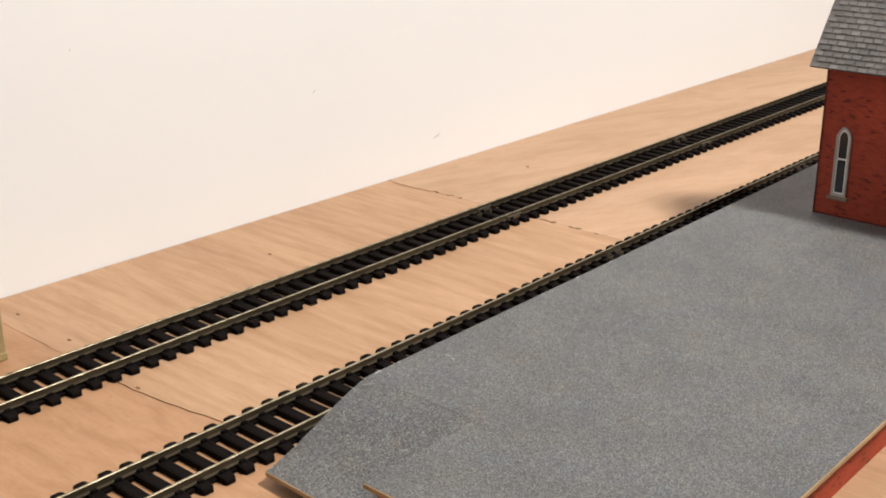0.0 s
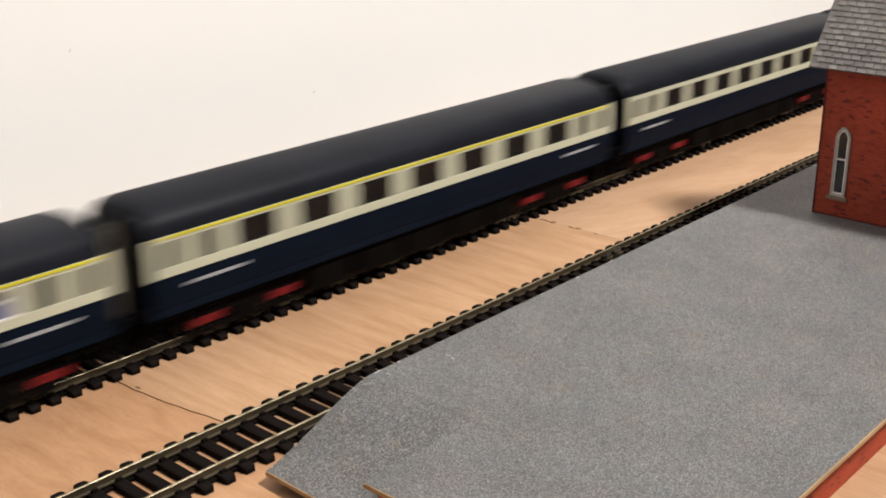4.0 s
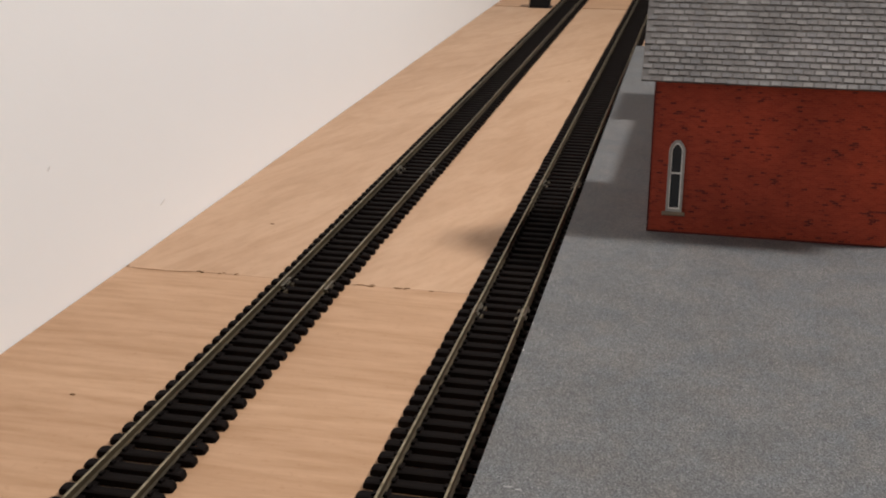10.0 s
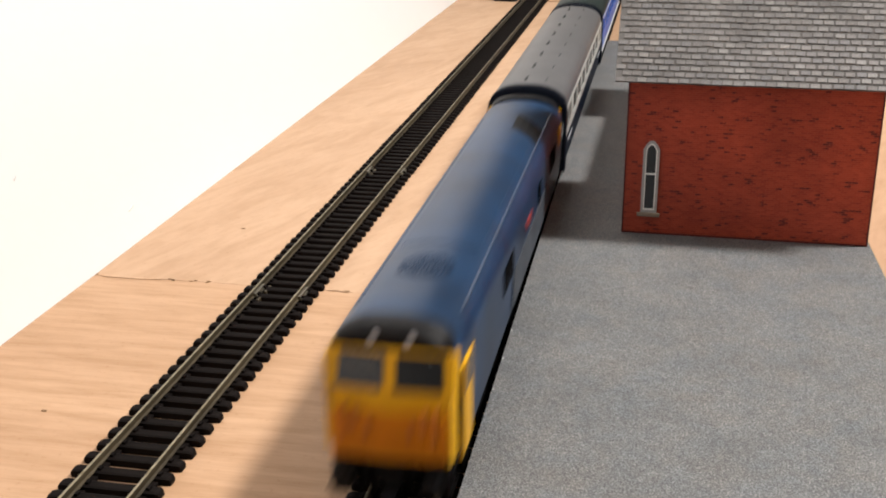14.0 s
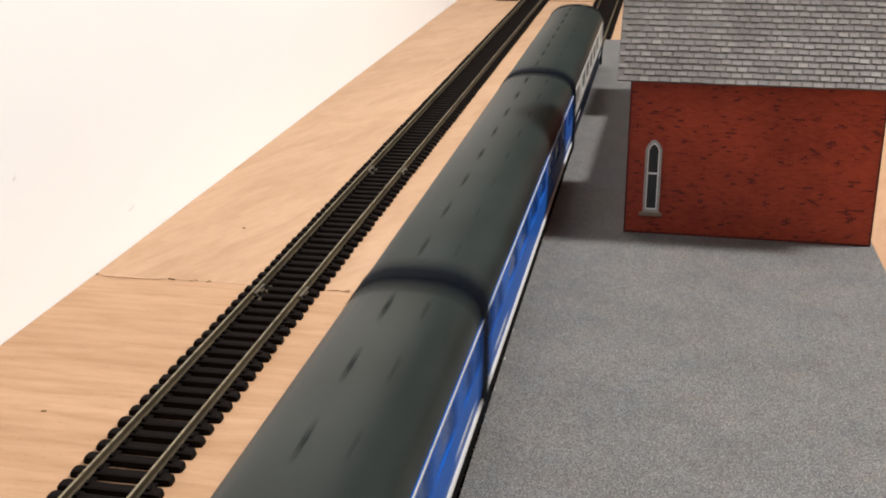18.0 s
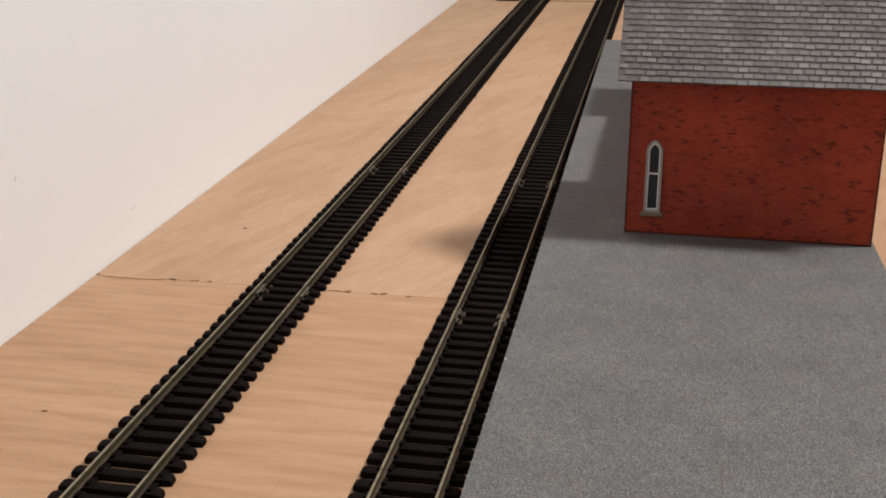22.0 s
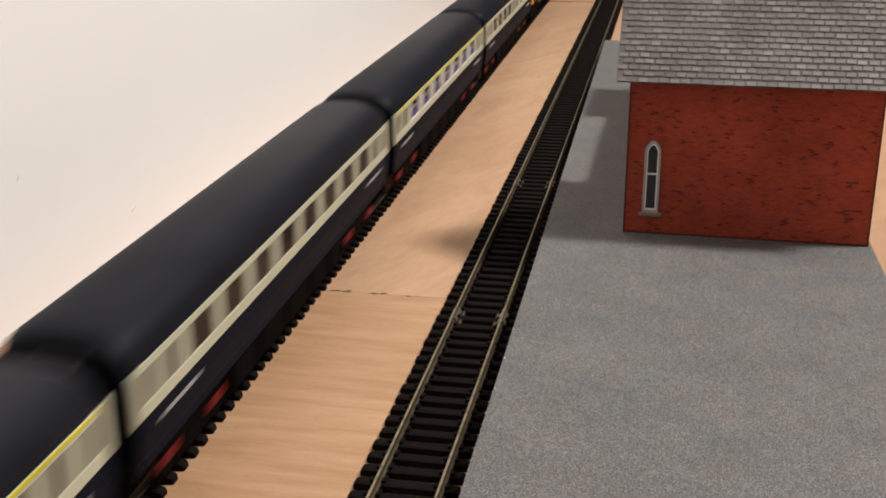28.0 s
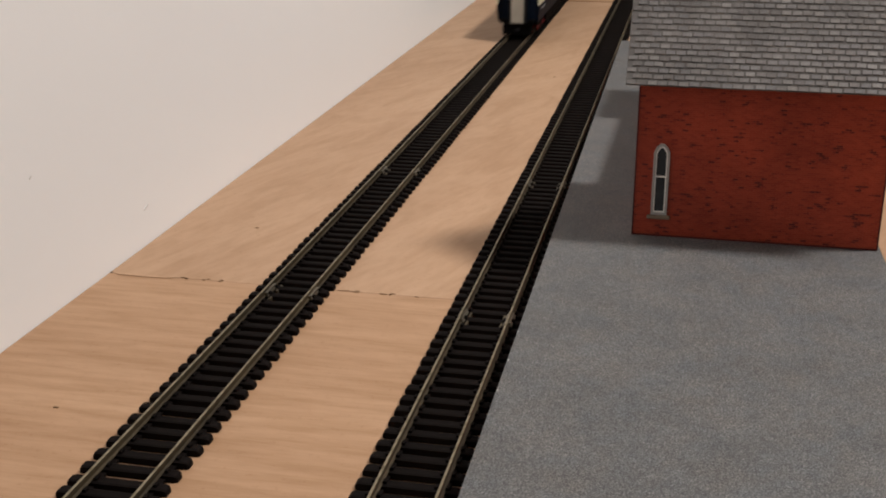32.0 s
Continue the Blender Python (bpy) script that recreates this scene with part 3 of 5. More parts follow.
def platform():
    thing = empty("station_platform", 0, 0, 0)
    tagged(thing, "card station platform with grey tarmac top and red brick faces", "platform")
    edge = lambda y: 16.6 - 0.006 * y
    back = lambda y: 143.0 - 0.005 * y
    # tarmac sheet with a cut corner at the ramp
    bm = bmesh.new()
    outline = [(edge(-236), -236), (60.0, -236), (60.0, -279), (back(-279), -279), (back(463), 463), (edge(463), 463)]
    loft(bm, [[(x, y, z) for x, y in outline] for z in (PZ - 1.4, PZ)])
    pmm("tarmac_top", bm, MAT["tarmac"], thing, "grey speckled tarmac card")
    bm = bmesh.new()
    a, b = (edge(-236), -236.04), (59.6, -236.04)
    c, d = (61.6, -279.9), (21.7, -278.9)
    foot = 3.0
    # the card sags from the fold and flattens out again just over the board
    rings = []
    for i in range(13):
        u = i / 12
        z = PZ - 1.4 - (PZ - 1.4 - foot) * (0.45 * u + 0.55 * u * u * (3 - 2 * u))
        xl, yl, xr, yr = (p + (q - p) * u for p, q in zip((*a, *b), (*d, *c)))
        rings.append([(xl, yl, z), (xr, yr, z), (xr, yr, z + 1.4), (xl, yl, z + 1.4)])
    loft(bm, rings)
    pmm("ramp", bm, MAT["tarmac"], thing, "grey tarmac ramp bent down towards the board")
    # bare card along the cut edges
    bm = bmesh.new()
    for (x0, y0, z0), (x1, y1, z1) in (((d[0], d[1], foot), (c[0], c[1], foot)), ((60.0, -279, PZ - 1.4), (back(-279), -279, PZ - 1.4)), ((back(-279), -279, PZ - 1.4), (back(463), 463, PZ - 1.4))):
        along = Vector((x1 - x0, y1 - y0, 0)).normalized()
        out = Vector((along.y, -along.x, 0)) * 0.35
        p, q = Vector((x0, y0, z0)), Vector((x1, y1, z1))
        loft(bm, [[p + out * 0.1, p + out, p + out + Vector((0, 0, 1.3)), p + out * 0.1 + Vector((0, 0, 1.3))], [q + out * 0.1, q + out, q + out + Vector((0, 0, 1.3)), q + out * 0.1 + Vector((0, 0, 1.3))]])
    pmm("card_edge", bm, MAT["card"], thing, "bare brown card edge")
    bmm("front_wall", [(61, 138.5, -275, -274, 0.1, PZ - 1.5)], MAT["brick_x"], thing, "red brick paper face")
    bm = bmesh.new()
    loft(bm, [[(back(y) - 4.6, y, z), (back(y) - 3.9, y, z), (back(y) - 3.9, y, PZ - 1.5 if z else 0.1), (back(y) - 4.6, y, PZ - 1.5 if z else 0.1)] for y, z in ((-274, 0.1), (462, 0.1))])
    pmm("back_wall", bm, MAT["brick_y"], thing, "red brick paper face along the board")
    bm = bmesh.new()
    loft(bm, [[(edge(y) + 1.2, y, 0.1), (edge(y) + 1.9, y, 0.1), (edge(y) + 1.9, y, PZ - 1.5), (edge(y) + 1.2, y, PZ - 1.5)] for y in (-235, 462)])
    pmm("track_wall", bm, MAT["brick_y"], thing, "red brick paper face along the track")
    bmm("end_wall", [(edge(460) + 2, 139, 460, 461, 0.1, PZ - 1.5)], MAT["brick_x"], thing)
    # the fold line, torn white specks on the edge and scratches
    bm = bmesh.new()
    rnd = random.Random(9)
    box(bm, edge(-236) + 9, 58.0, -236.2, -235.95, PZ - 0.02, PZ + 0.03)
    pmm("fold_line", bm, MAT["crease"], thing, "dark crease across the ramp head")
    bm = bmesh.new()
    for y, l in ((-232, 2.6), (-223, 1.2), (-150, 0.9), (-129, 1.2), (-107, 1.3), (60, 1.0)):
        box(bm, edge(y) + 0.1, edge(y) + 0.1 + rnd.uniform(0.3, 0.6), y - l / 2, y + l / 2, PZ - 0.3, PZ + 0.06)
    for x, y, l in ((26.5, -209.5, 1.1), (29.2, -210.3, 0.8), (22, -231.0, 0.8)):
        box(bm, x - l, x + l, y - 0.12, y + 0.12, PZ, PZ + 0.05)
    pmm("scuff_marks", bm, MAT["scuff"], thing, "torn white paper specks on the platform edge", kind="stuff")
    return thing


# ---- station building ----
HX0, HX1 = 48.0, 141.5
EAVE, WALLTOP, SLOPE = 78.8, 76.4, math.radians(55.0)


def gable_block(thing, y0, y1, x0, x1, z_top):
    """Four walls with gables left and right, under a roof whose ridge runs along x."""
    mid, rise = (y0 + y1) / 2, (y1 - y0) / 2 * math.tan(SLOPE)
    t = 1.6
    bmm("front_wall", [(x0, x1, y0, y0 + t, PZ + 0.05, z_top)], MAT["brick_x"], thing, "red brick paper front wall")
    bmm("rear_wall", [(x0, x1, y1 - t, y1, PZ + 0.05, z_top)], MAT["brick_x"], thing, "red brick paper rear wall")
    for x in (x0, x1 - t):
        bm = bmesh.new()
        o = [(y0 + t + 0.01, PZ + 0.05), (y1 - t - 0.01, PZ + 0.05), (y1 - t - 0.01, z_top), (mid, z_top + rise - 2), (y0 + t + 0.01, z_top)]
        loft(bm, [[(xx, y, z) for y, z in o] for xx in (x, x + t)])
        pmm("gable_wall", bm, MAT["brick_y"], thing, "red brick paper gable wall")


SLATE_W, SLATE_H = 3.95, 2.56


def slate_roof(thing, y0, y1, x0, x1, limit):
    """Two slopes of overlapping slates on a card base."""
    mid = (y0 + y1) / 2
    run = mid - y0 + 6.6
    length = run / math.cos(SLOPE)
    base = bmesh.new()
    for sgn, ye in ((1, y0 - 6.6), (-1, y1 + 6.6)):
        foot = Vector((0, ye, EAVE - 0.6))
        up = Vector((0, sgn * math.cos(SLOPE), math.sin(SLOPE)))
        nrm = Vector((0, -sgn * math.sin(SLOPE), math.cos(SLOPE)))
        q = [foot - nrm * 1.0, foot, foot + up * length, foot + up * length - nrm * 1.0]
        loft(base, [[(x, p.y, p.z) for p in q] for x in (x0, x1)])
    roof = pmm("roof", base, MAT["slate_bed"], thing, "grey slate card roof")
    bm = bmesh.new()
    w, h = SLATE_W / 2 - 0.34, SLATE_H - 0.45
    loft(bm, [[(-w, -0.02, 0.10), (w, -0.02, 0.10), (w, h - 0.45, 0.06), (-w, h - 0.45, 0.06)], [(-w + 0.05, 0.0, 0.30), (w - 0.05, 0.0, 0.30), (w - 0.05, h - 0.5, 0.12), (-w + 0.05, h - 0.5, 0.12)]])
    for v in bm.verts:
        v.co *= 0.001
    one = mesh("slate", bm, MAT["slate"])
    rnd = random.Random(12)
    base_v = [v.co.copy() for v in one.vertices]
    base_f = [tuple(p.vertices) for p in one.polygons]
    vs, fs, made = [], [], 0
    rows = int(length / SLATE_H)
    for sgn, ye in ((1, y0 - 6.6), (-1, y1 + 6.6)):
        for k in range(rows):
            off = SLATE_W / 2 if k % 2 else 0
            n = int((x1 - x0 + off) / SLATE_W)
            for i in range(n + 1):
                x = x0 + SLATE_W / 2 + i * SLATE_W - off
                if x - w < x0 - 0.3 or x + w > x1 + 0.3:
                    continue
                d = k * SLATE_H
                y, z = ye + sgn * d * math.cos(SLOPE), EAVE - 0.6 + d * math.sin(SLOPE)
                m = pose(x * 0.001, y * 0.001, z * 0.001, 0, 0, 0 if sgn > 0 else 180) @ pose(0, 0, 0, math.degrees(SLOPE)) @ pose(rnd.uniform(-0.25, 0.25) * 0.001, rnd.uniform(-0.2, 0.12) * 0.001, 0, rnd.uniform(0, 1.2), 0, rnd.uniform(-1.2, 1.2))
                if sgn > 0 and made < limit:
                    ob = new("slate", one)
                    ob.parent = roof
                    ob.matrix_basis = m
                    made += 1
                else:
                    b = len(vs)
                    vs.extend(m @ v for v in base_v)
                    fs.extend(tuple(b + j for j in f) for f in base_f)
    if vs:
        me = bpy.data.meshes.new("slate_course")
        me.from_pydata(vs, [], fs)
        me.materials.append(MAT["slate"])
        ob = new("slate_course", me)
        ob.parent = roof
        tagged(ob, kind="stuff")
    bm = bmesh.new()
    zr = EAVE - 0.6 + length * math.sin(SLOPE)
    prism(bm, [(-1.8, -1.6), (0, 0.9), (1.8, -1.6), (0, 0.2)], 0, x1 - x0)
    for v in bm.verts:
        v.co = Vector((x0 + v.co.y, mid + v.co.x, zr + v.co.z))
    pmm("ridge_tiles", bm, MAT["slate"], thing, "grey ridge capping")


def station_building():
    thing = empty("station_building", 0.0, -0.0009, 0, -0.7)
    tagged(thing, "red brick card station building with grey slate roof on the platform", "building")
    gable_block(thing, 0.0, 66.0, HX0, HX1, WALLTOP)
    slate_roof(thing, 0.0, 66.0, HX0 - 5.2, HX1 + 5.2, 300)
    # centre range set back from the platform edge, then the far wing
    # both are out of view, sized to cast the shadows on the platform
    bmm("link_wall", [(HX0, HX0 + 1.6, 66.2, 200, PZ + 0.05, 47), (HX1 - 1.6, HX1, 66.2, 200, PZ + 0.05, 47)], MAT["brick_y"], thing, "unseen red brick centre wall, sized for its shadow", each=True)
    bmm("link_roof", [(HX0 - 2.5, HX1 + 2.5, 66.2, 200, 47.1, 49)], MAT["slate_gap"], thing, "unseen flat grey centre roof, sized for its shadow")
    bmm("far_wall", [(HX0, HX1, 200.2, 272.0, PZ + 0.05, 70)], MAT["brick_x"], thing, "unseen red brick far block, sized for its shadow")
    bmm("far_roof", [(HX0 - 2.5, HX1 + 2.5, 200.2, 274.0, 70.1, 72)], MAT["slate_gap"], thing, "unseen flat grey far roof, sized for its shadow")
    bmm("corner_fold", [(HX0 - 0.25, HX0 + 0.35, -0.25, 0.4, PZ + 0.05, WALLTOP), (HX1 - 0.35, HX1 + 0.25, -0.25, 0.4, PZ + 0.05, WALLTOP)], MAT["brick_edge"], thing, "dark folded card corner", each=True)
    bmm("base_course", [(HX0 + 0.36, HX1 - 0.36, -0.2, 0.0, PZ + 0.05, PZ + 0.7)], MAT["brick_edge"], thing, "dark lower card edge")
    # lancet window on the front wall
    cx, w, z0, z1, zt = 57.95, 3.15, 25.0, 50.4, 54.0
    lancet = lambda half, lo, hi, tip: [(cx - half, lo), (cx + half, lo), (cx + half, hi), (cx + half * 0.72, hi + 0.55 * (tip - hi)), (cx + half * 0.25, tip), (cx - half * 0.25, tip), (cx - half * 0.72, hi + 0.55 * (tip - hi)), (cx - half, hi)]

    def band(bm, outer, inner, ya, yb):
        vo = [[bm.verts.new((x, y, z)) for x, z in outer] for y in (ya, yb)]
        vi = [[bm.verts.new((x, y, z)) for x, z in inner] for y in (ya, yb)]
        n = len(outer)
        for i in range(n):
            j = (i + 1) % n
            bm.faces.new((vo[0][i], vo[0][j], vi[0][j], vi[0][i]))
            bm.faces.new((vo[1][i], vo[1][j], vo[0][j], vo[0][i]))
            bm.faces.new((vi[0][i], vi[0][j], vi[1][j], vi[1][i]))

    bm = bmesh.new()
    loft(bm, [[(x, y, z) for x, z in lancet(w - 1.2, z0 + 1.2, z1 - 0.5, zt - 1.4)] for y in (0.05, -0.25)])
    win = pmm("window", bm, MAT["dark_pane"], thing, "dark narrow lancet window")
    bm = bmesh.new()
    band(bm, lancet(w, z0, z1, zt), lancet(w - 0.9, z0 + 1.0, z1 - 0.3, zt - 1.0), -0.75, 0.0)
    pmm("surround", bm, MAT["stone"], win, "pale grey stone surround")
    bm = bmesh.new()
    band(bm, lancet(w - 0.92, z0 + 1.02, z1 - 0.3, zt - 1.02), lancet(w - 1.35, z0 + 1.6, z1 - 0.5, zt - 1.7), -0.5, 0.0)
    pmm("frame", bm, MAT["frame_metal"], win, "thin white window frame")
    bmm("glazing_bar", [(cx - w + 1.3, cx + w - 1.3, -0.5, -0.26, 40.4, 41.1)], MAT["frame_metal"], win, "white glazing bar")
    bmm("sill", [(cx - 4.5, cx + 4.5, -1.4, 0.0, 23.4, 24.9)], MAT["sill"], win, "brown sandstone sill", bevel=0.25)
    return thing


# ---- lineside things ----
def stone_tower():
    thing = empty("stone_signal_hut", -0.1206, -0.2975, 0)
    tagged(thing, "ochre stone lineside hut with grey slab roof against the wall", "hut")
    bmm("wall", [(-14, 14, -13, 13, 0.05, 38)], MAT["ochre"], thing, "ochre stone block wall", bevel=0.4)
    bmm("plinth", [(-14.3, 14.3, -13.3, 13.3, 0.05, 3)], MAT["ochre"], thing, bevel=0.4)
    bmm("string_course", [(-15.2, 15.2, -14.2, 14.2, 38.1, 40.2)], MAT["stone"], thing, "pale stone band", bevel=0.3)
    bmm("upper_wall", [(-11, 11, -10, 10, 40.3, 66)], MAT["stone"], thing, "pale upper storey", bevel=0.3)
    bmm("roof", [(-16, 16, -14.8, 14.8, 66.1, 68.6)], MAT["slate_gap"], thing, "dark grey slab roof", bevel=0.4)
    for y in (-5, 5):
        bmm("window", [(10.9, 11.3, y - 3, y + 3, 48, 60)], MAT["dark_pane"], thing)


def lineside_box():
    thing = empty("lineside_box", -0.108, 0.800, 0)
    tagged(thing, "black plastic lineside box on the plywood beside the track", "box")
    bmm("case", [(-11, 10, -8, 8, 0.8, 15)], MAT["black"], thing, bevel=0.8)
    bmm("foot", [(-12, 12, -9, 9, 0.05, 0.75)], MAT["black"], thing)
    bmm("lid", [(-11.6, 10.6, -8.6, 8.6, 15.05, 17)], MAT["under"], thing, bevel=0.5)


# ---- rolling stock, drawn in millimetres from the rail top ----
def wheels(thing, ys, radius=6.4, red=True):
    for y in ys:
        bm = bmesh.new()
        for sx in (-1, 1):
            rod(bm, (sx * 7.4, y, radius), (sx * 9.6, y, radius), radius, 18)
            rod(bm, (sx * 6.6, y, radius), (sx * 7.4, y, radius), radius + 0.7, 18)
        rod(bm, (-9.4, y, radius), (9.4, y, radius), 0.9, 6)
        w = pmm("wheelset", bm, MAT["tyre"], thing, "steel-tyred wheelset")
        bm = bmesh.new()
        for sx in (-1, 1):
            rod(bm, (sx * 9.6, y, radius), (sx * 9.9, y, radius), radius - 1.0, 16)
            rod(bm, (sx * 9.9, y, radius), (sx * 12.2, y, radius), 1.2, 8)
        pmm("wheel_face", bm, MAT["wheel" if red else "under"], w, "red wheel centres" if red else "black wheel centres")


def bogie(thing, y, base=34.0, red=True, axles=2, radius=6.4):
    ys = [y + base * (i / (axles - 1) - 0.5) for i in range(axles)]
    b = bmm("bogie", [(sx * 13.2 - 0.8, sx * 13.2 + 0.8, y - base / 2 - 8, y + base / 2 + 8, 6.4, 11.1) for sx in (-1, 1)] + [(-12.4, 12.4, y - 3.5, y + 3.5, 8.0, 11.0)] + [(sx * 13.2 - 1.0, sx * 13.2 + 1.0, yy - 5.5, yy + 5.5, 1.6, 6.39) for sx in (-1, 1) for yy in ys] + [(sx * 13.4 - 0.9, sx * 13.4 + 0.9, y - 8, y + 8, 1.8, 6.38) for sx in (-1, 1)], MAT["under"], thing, "black bogie frame")
    wheels(thing, ys, radius, red)
    if red:
        bmm("axlebox", [(sx * 14.35 - 0.15, sx * 14.35 + 0.15, yy - 5.0, yy + 5.0, 4.6, 7.4) for sx in (-1, 1) for yy in ys], MAT["wheel"], b, "red axlebox cover", each=True)


def arch(half, z0, z1, n=12, flat=2.4):
    """Roof outline from one gutter over the top to the other, slightly square-shouldered."""
    pts = []
    for i in range(n + 1):
        a = math.pi * i / n
        c, s = math.cos(a), math.sin(a)
        e = 2.0 / flat
        pts.append((half * math.copysign(abs(c) ** e, c), z0 + (z1 - z0) * abs(s) ** e))
    return pts


def roof_shell(bm, half, z0, z1, y0, y1, dome=4.0, n=14, flat=2.4):
    rings = []
    for y, f, g in ((y0, 0.94, 0.70), (y0 + dome * 0.35, 0.975, 0.90), (y0 + dome, 1.0, 1.0), (y1 - dome, 1.0, 1.0), (y1 - dome * 0.35, 0.975, 0.90), (y1, 0.94, 0.70)):
        o = arch(half * f, z0, z0 + (z1 - z0) * g, n, flat)
        rings.append([(x, y, z) for x, z in o])
    loft(bm, rings)


def coach(name, label, length, windows, band, lower, roof, glass="dim_inside", top_line=None, low_line=None, cant_line=None, vents=0, ridge=False, frames=False, amber=(), seats=(), connector=False, lift=0.0, group="coaches of the blue and grey train"):
    """A bogie coach. windows: (centre, width) along y from the middle; band, lower: paint of the window band and of the side below it; lift: how far the body rides up on its bogies."""
    t = empty(name)
    tagged(t, label, "railway coach", group=group)
    h = length / 2
    bmm("body", [(-16.9, 16.9, -h + 1, h - 1, 13.2, 41.0)], MAT["rail_blue"], t, "dark body ends")
    for sx in (-1, 1):
        bm = bmesh.new()
        prism(bm, [(sx * 16.2, 13.0), (sx * 17.2, 16.5), (sx * 17.9, 22.0), (sx * 18.0, 26.9), (sx * 16.95, 26.9), (sx * 16.95, 13.0)], -h, h)
        pmm("lower_side", bm, MAT[lower], t, lower.replace("_", " ") + " lower side")
        bm = bmesh.new()
        z0, z1 = 30.1, 39.0
        box(bm, *sorted((sx * 16.95, sx * 18.05)), -h, h, 27.0, z0)
        box(bm, *sorted((sx * 16.95, sx * 17.9)), -h, h, z1, 40.9)
        at = -h
        for c, w in sorted(windows) + [(h + 50, 100)]:
            if c - w / 2 > at:
                box(bm, *sorted((sx * 16.95, sx * 18.0)), at, min(h, c - w / 2), z0 + 0.001, z1 - 0.001)
            at = c + w / 2
        side = pmm("window_band", bm, MAT[band], t, band.replace("_", " ") + " window band")
        for i, (c, w) in enumerate(sorted(windows)):
            bmm("interior", [(*sorted((sx * 16.96, sx * 17.46)), c - w / 2, c + w / 2, z0, z1)], MAT["amber" if i in amber else glass], side)
            bmm("pane", [(*sorted((sx * 17.70, sx * 17.74)), c - w / 2 + 0.02, c + w / 2 - 0.02, z0 + 0.02, z1 - 0.02)], MAT["glass"], side, "clear glass pane").visible_shadow = False
            if i in seats:
                for o in ((-0.27 * w, 0.25 * w) if w > 12 else (0.0,)):
                    bmm("seat", [(*sorted((sx * 17.47, sx * 17.6)), c + o - 0.17 * w, c + o + 0.17 * w, z0, 36.4)], MAT["seat_blue"], side, "blue seat back seen in the window", bevel=0.06)
                    bmm("headrest", [(*sorted((sx * 17.61, sx * 17.66)), c + o - 0.11 * w, c + o + 0.11 * w, 35.0, 36.2)], MAT["headrest"], side, "white headrest cover")
            if frames and w > 12:
                bmm("window_frame", [(*sorted((sx * 17.3, sx * 18.2)), c - w / 2, c + w / 2, z0 - 0.2, z0 + 0.6), (*sorted((sx * 17.3, sx * 18.15)), c - w / 2, c - w / 2 + 0.6, z0 + 0.61, z1), (*sorted((sx * 17.3, sx * 18.15)), c + w / 2 - 0.6, c + w / 2, z0 + 0.61, z1)], MAT["frame_metal"], side, "metal window frame with its glint painted white", each=True)
        if top_line:
            bmm("stripe", [(*sorted((sx * 17.0, sx * 18.12)), -h + 4, h - 4, 40.0, 40.85)], MAT[top_line], t, "yellow cantrail stripe")
        if cant_line:
            bmm("cantrail_line", [(*sorted((sx * 17.0, sx * 18.12)), -h, h, 40.2, 40.85)], MAT[cant_line], t, "thin pale line under the roof edge")
        if low_line:
            bmm("waist_line", [(*sorted((sx * 17.0, sx * 18.15)), -h, h, 16.8, 17.7)], MAT[low_line], t, "pale line along the side")
            bmm("solebar", [(*sorted((sx * 16.0, sx * 18.2)), -h, h, 12.9, 16.7)], MAT["under"], t, "black solebar")
        for c in (-h + 26, h - 26):
            bmm("lettering", [(*sorted((sx * 17.5, sx * 18.12)), c - 11, c - 1, 22.4, 23.5), (*sorted((sx * 17.5, sx * 18.12)), c + 0.5, c + 11, 22.4, 23.5)], MAT["letter"], t, "small white lettering bar", each=True)
    bm = bmesh.new()
    roof_shell(bm, 17.6, 41.0, 51.0, -h, h)
    r = pmm("roof", bm, MAT[roof], t, roof.replace("_", " ") + " curved roof", smooth=True)
    if ridge:
        bmm("roof_rib", [(-4.4, -3.6, -h + 8, h - 8, 50.3, 50.95), (3.6, 4.4, -h + 8, h - 8, 50.3, 50.95)], MAT[roof], r, each=True)
    for i in range(vents):
        y = -h + 18 + (2 * h - 36) * i / max(1, vents - 1)
        for x, l, zt in ((-6.5, 2.2, 50.7), (3.0, 4.6, 51.25)):
            bmm("vent", [(x - 0.7, x + 0.7, y - l, y + l, 48.6, zt)], MAT["vent"], r, "dark roof vent", bevel=0.4)
    # gangways and ends
    for sy in (-1, 1):
        ys = sorted((sy * (h - 1.2), sy * (h + 3.6)))
        g = bmm("gangway", [(-7.4, 7.4, *ys, 11.0, 45.5)], MAT["black"], t, "black corridor gangway", bevel=0.5)
        if connector:
            bm = bmesh.new()
            loft(bm, [[(x, sy * y, z) for x, z in [(-w, 12.0)] + arch(w, 40.0, zt, 14, 2.4)[::-1] + [(w, 12.0)]] for y, w, zt in ((h - 2.6, 17.4, 50.8), (h - 2.2, 18.3, 51.6), (h + 3.0, 18.1, 51.4), (h + 4.0, 16.6, 49.6))])
            pmm("end_connector", bm, MAT["navy"], t, "dark navy end connector", smooth=True)
        ye = sorted((sy * (h + 3.5), sy * (h + 3.95)))
        bmm("gangway_door", [(-5.3, 5.3, *ye, 12.5, 43.0)], MAT["gangway"], g, "grey gangway end panel")
        bmm("door_fitting", [(-3.8, -1.6, *sorted((sy * (h + 3.9), sy * (h + 4.4))), 37, 42), (1.4, 2.0, *sorted((sy * (h + 3.9), sy * (h + 4.3))), 36, 41)], MAT["under"], g)
        bmm("buffer", [(sx * 11.5 - 2.2, sx * 11.5 + 2.2, *sorted((sy * (h - 1), sy * (h + 4.5))), 12.2, 15.4) for sx in (-1, 1)], MAT["under"], t, bevel=0.4, each=True)
        bmm("coupling", [(-1.6, 1.6, *sorted((sy * (h - 4), sy * (h + 6.5))), 5.5, 8.0)], MAT["black"], t)
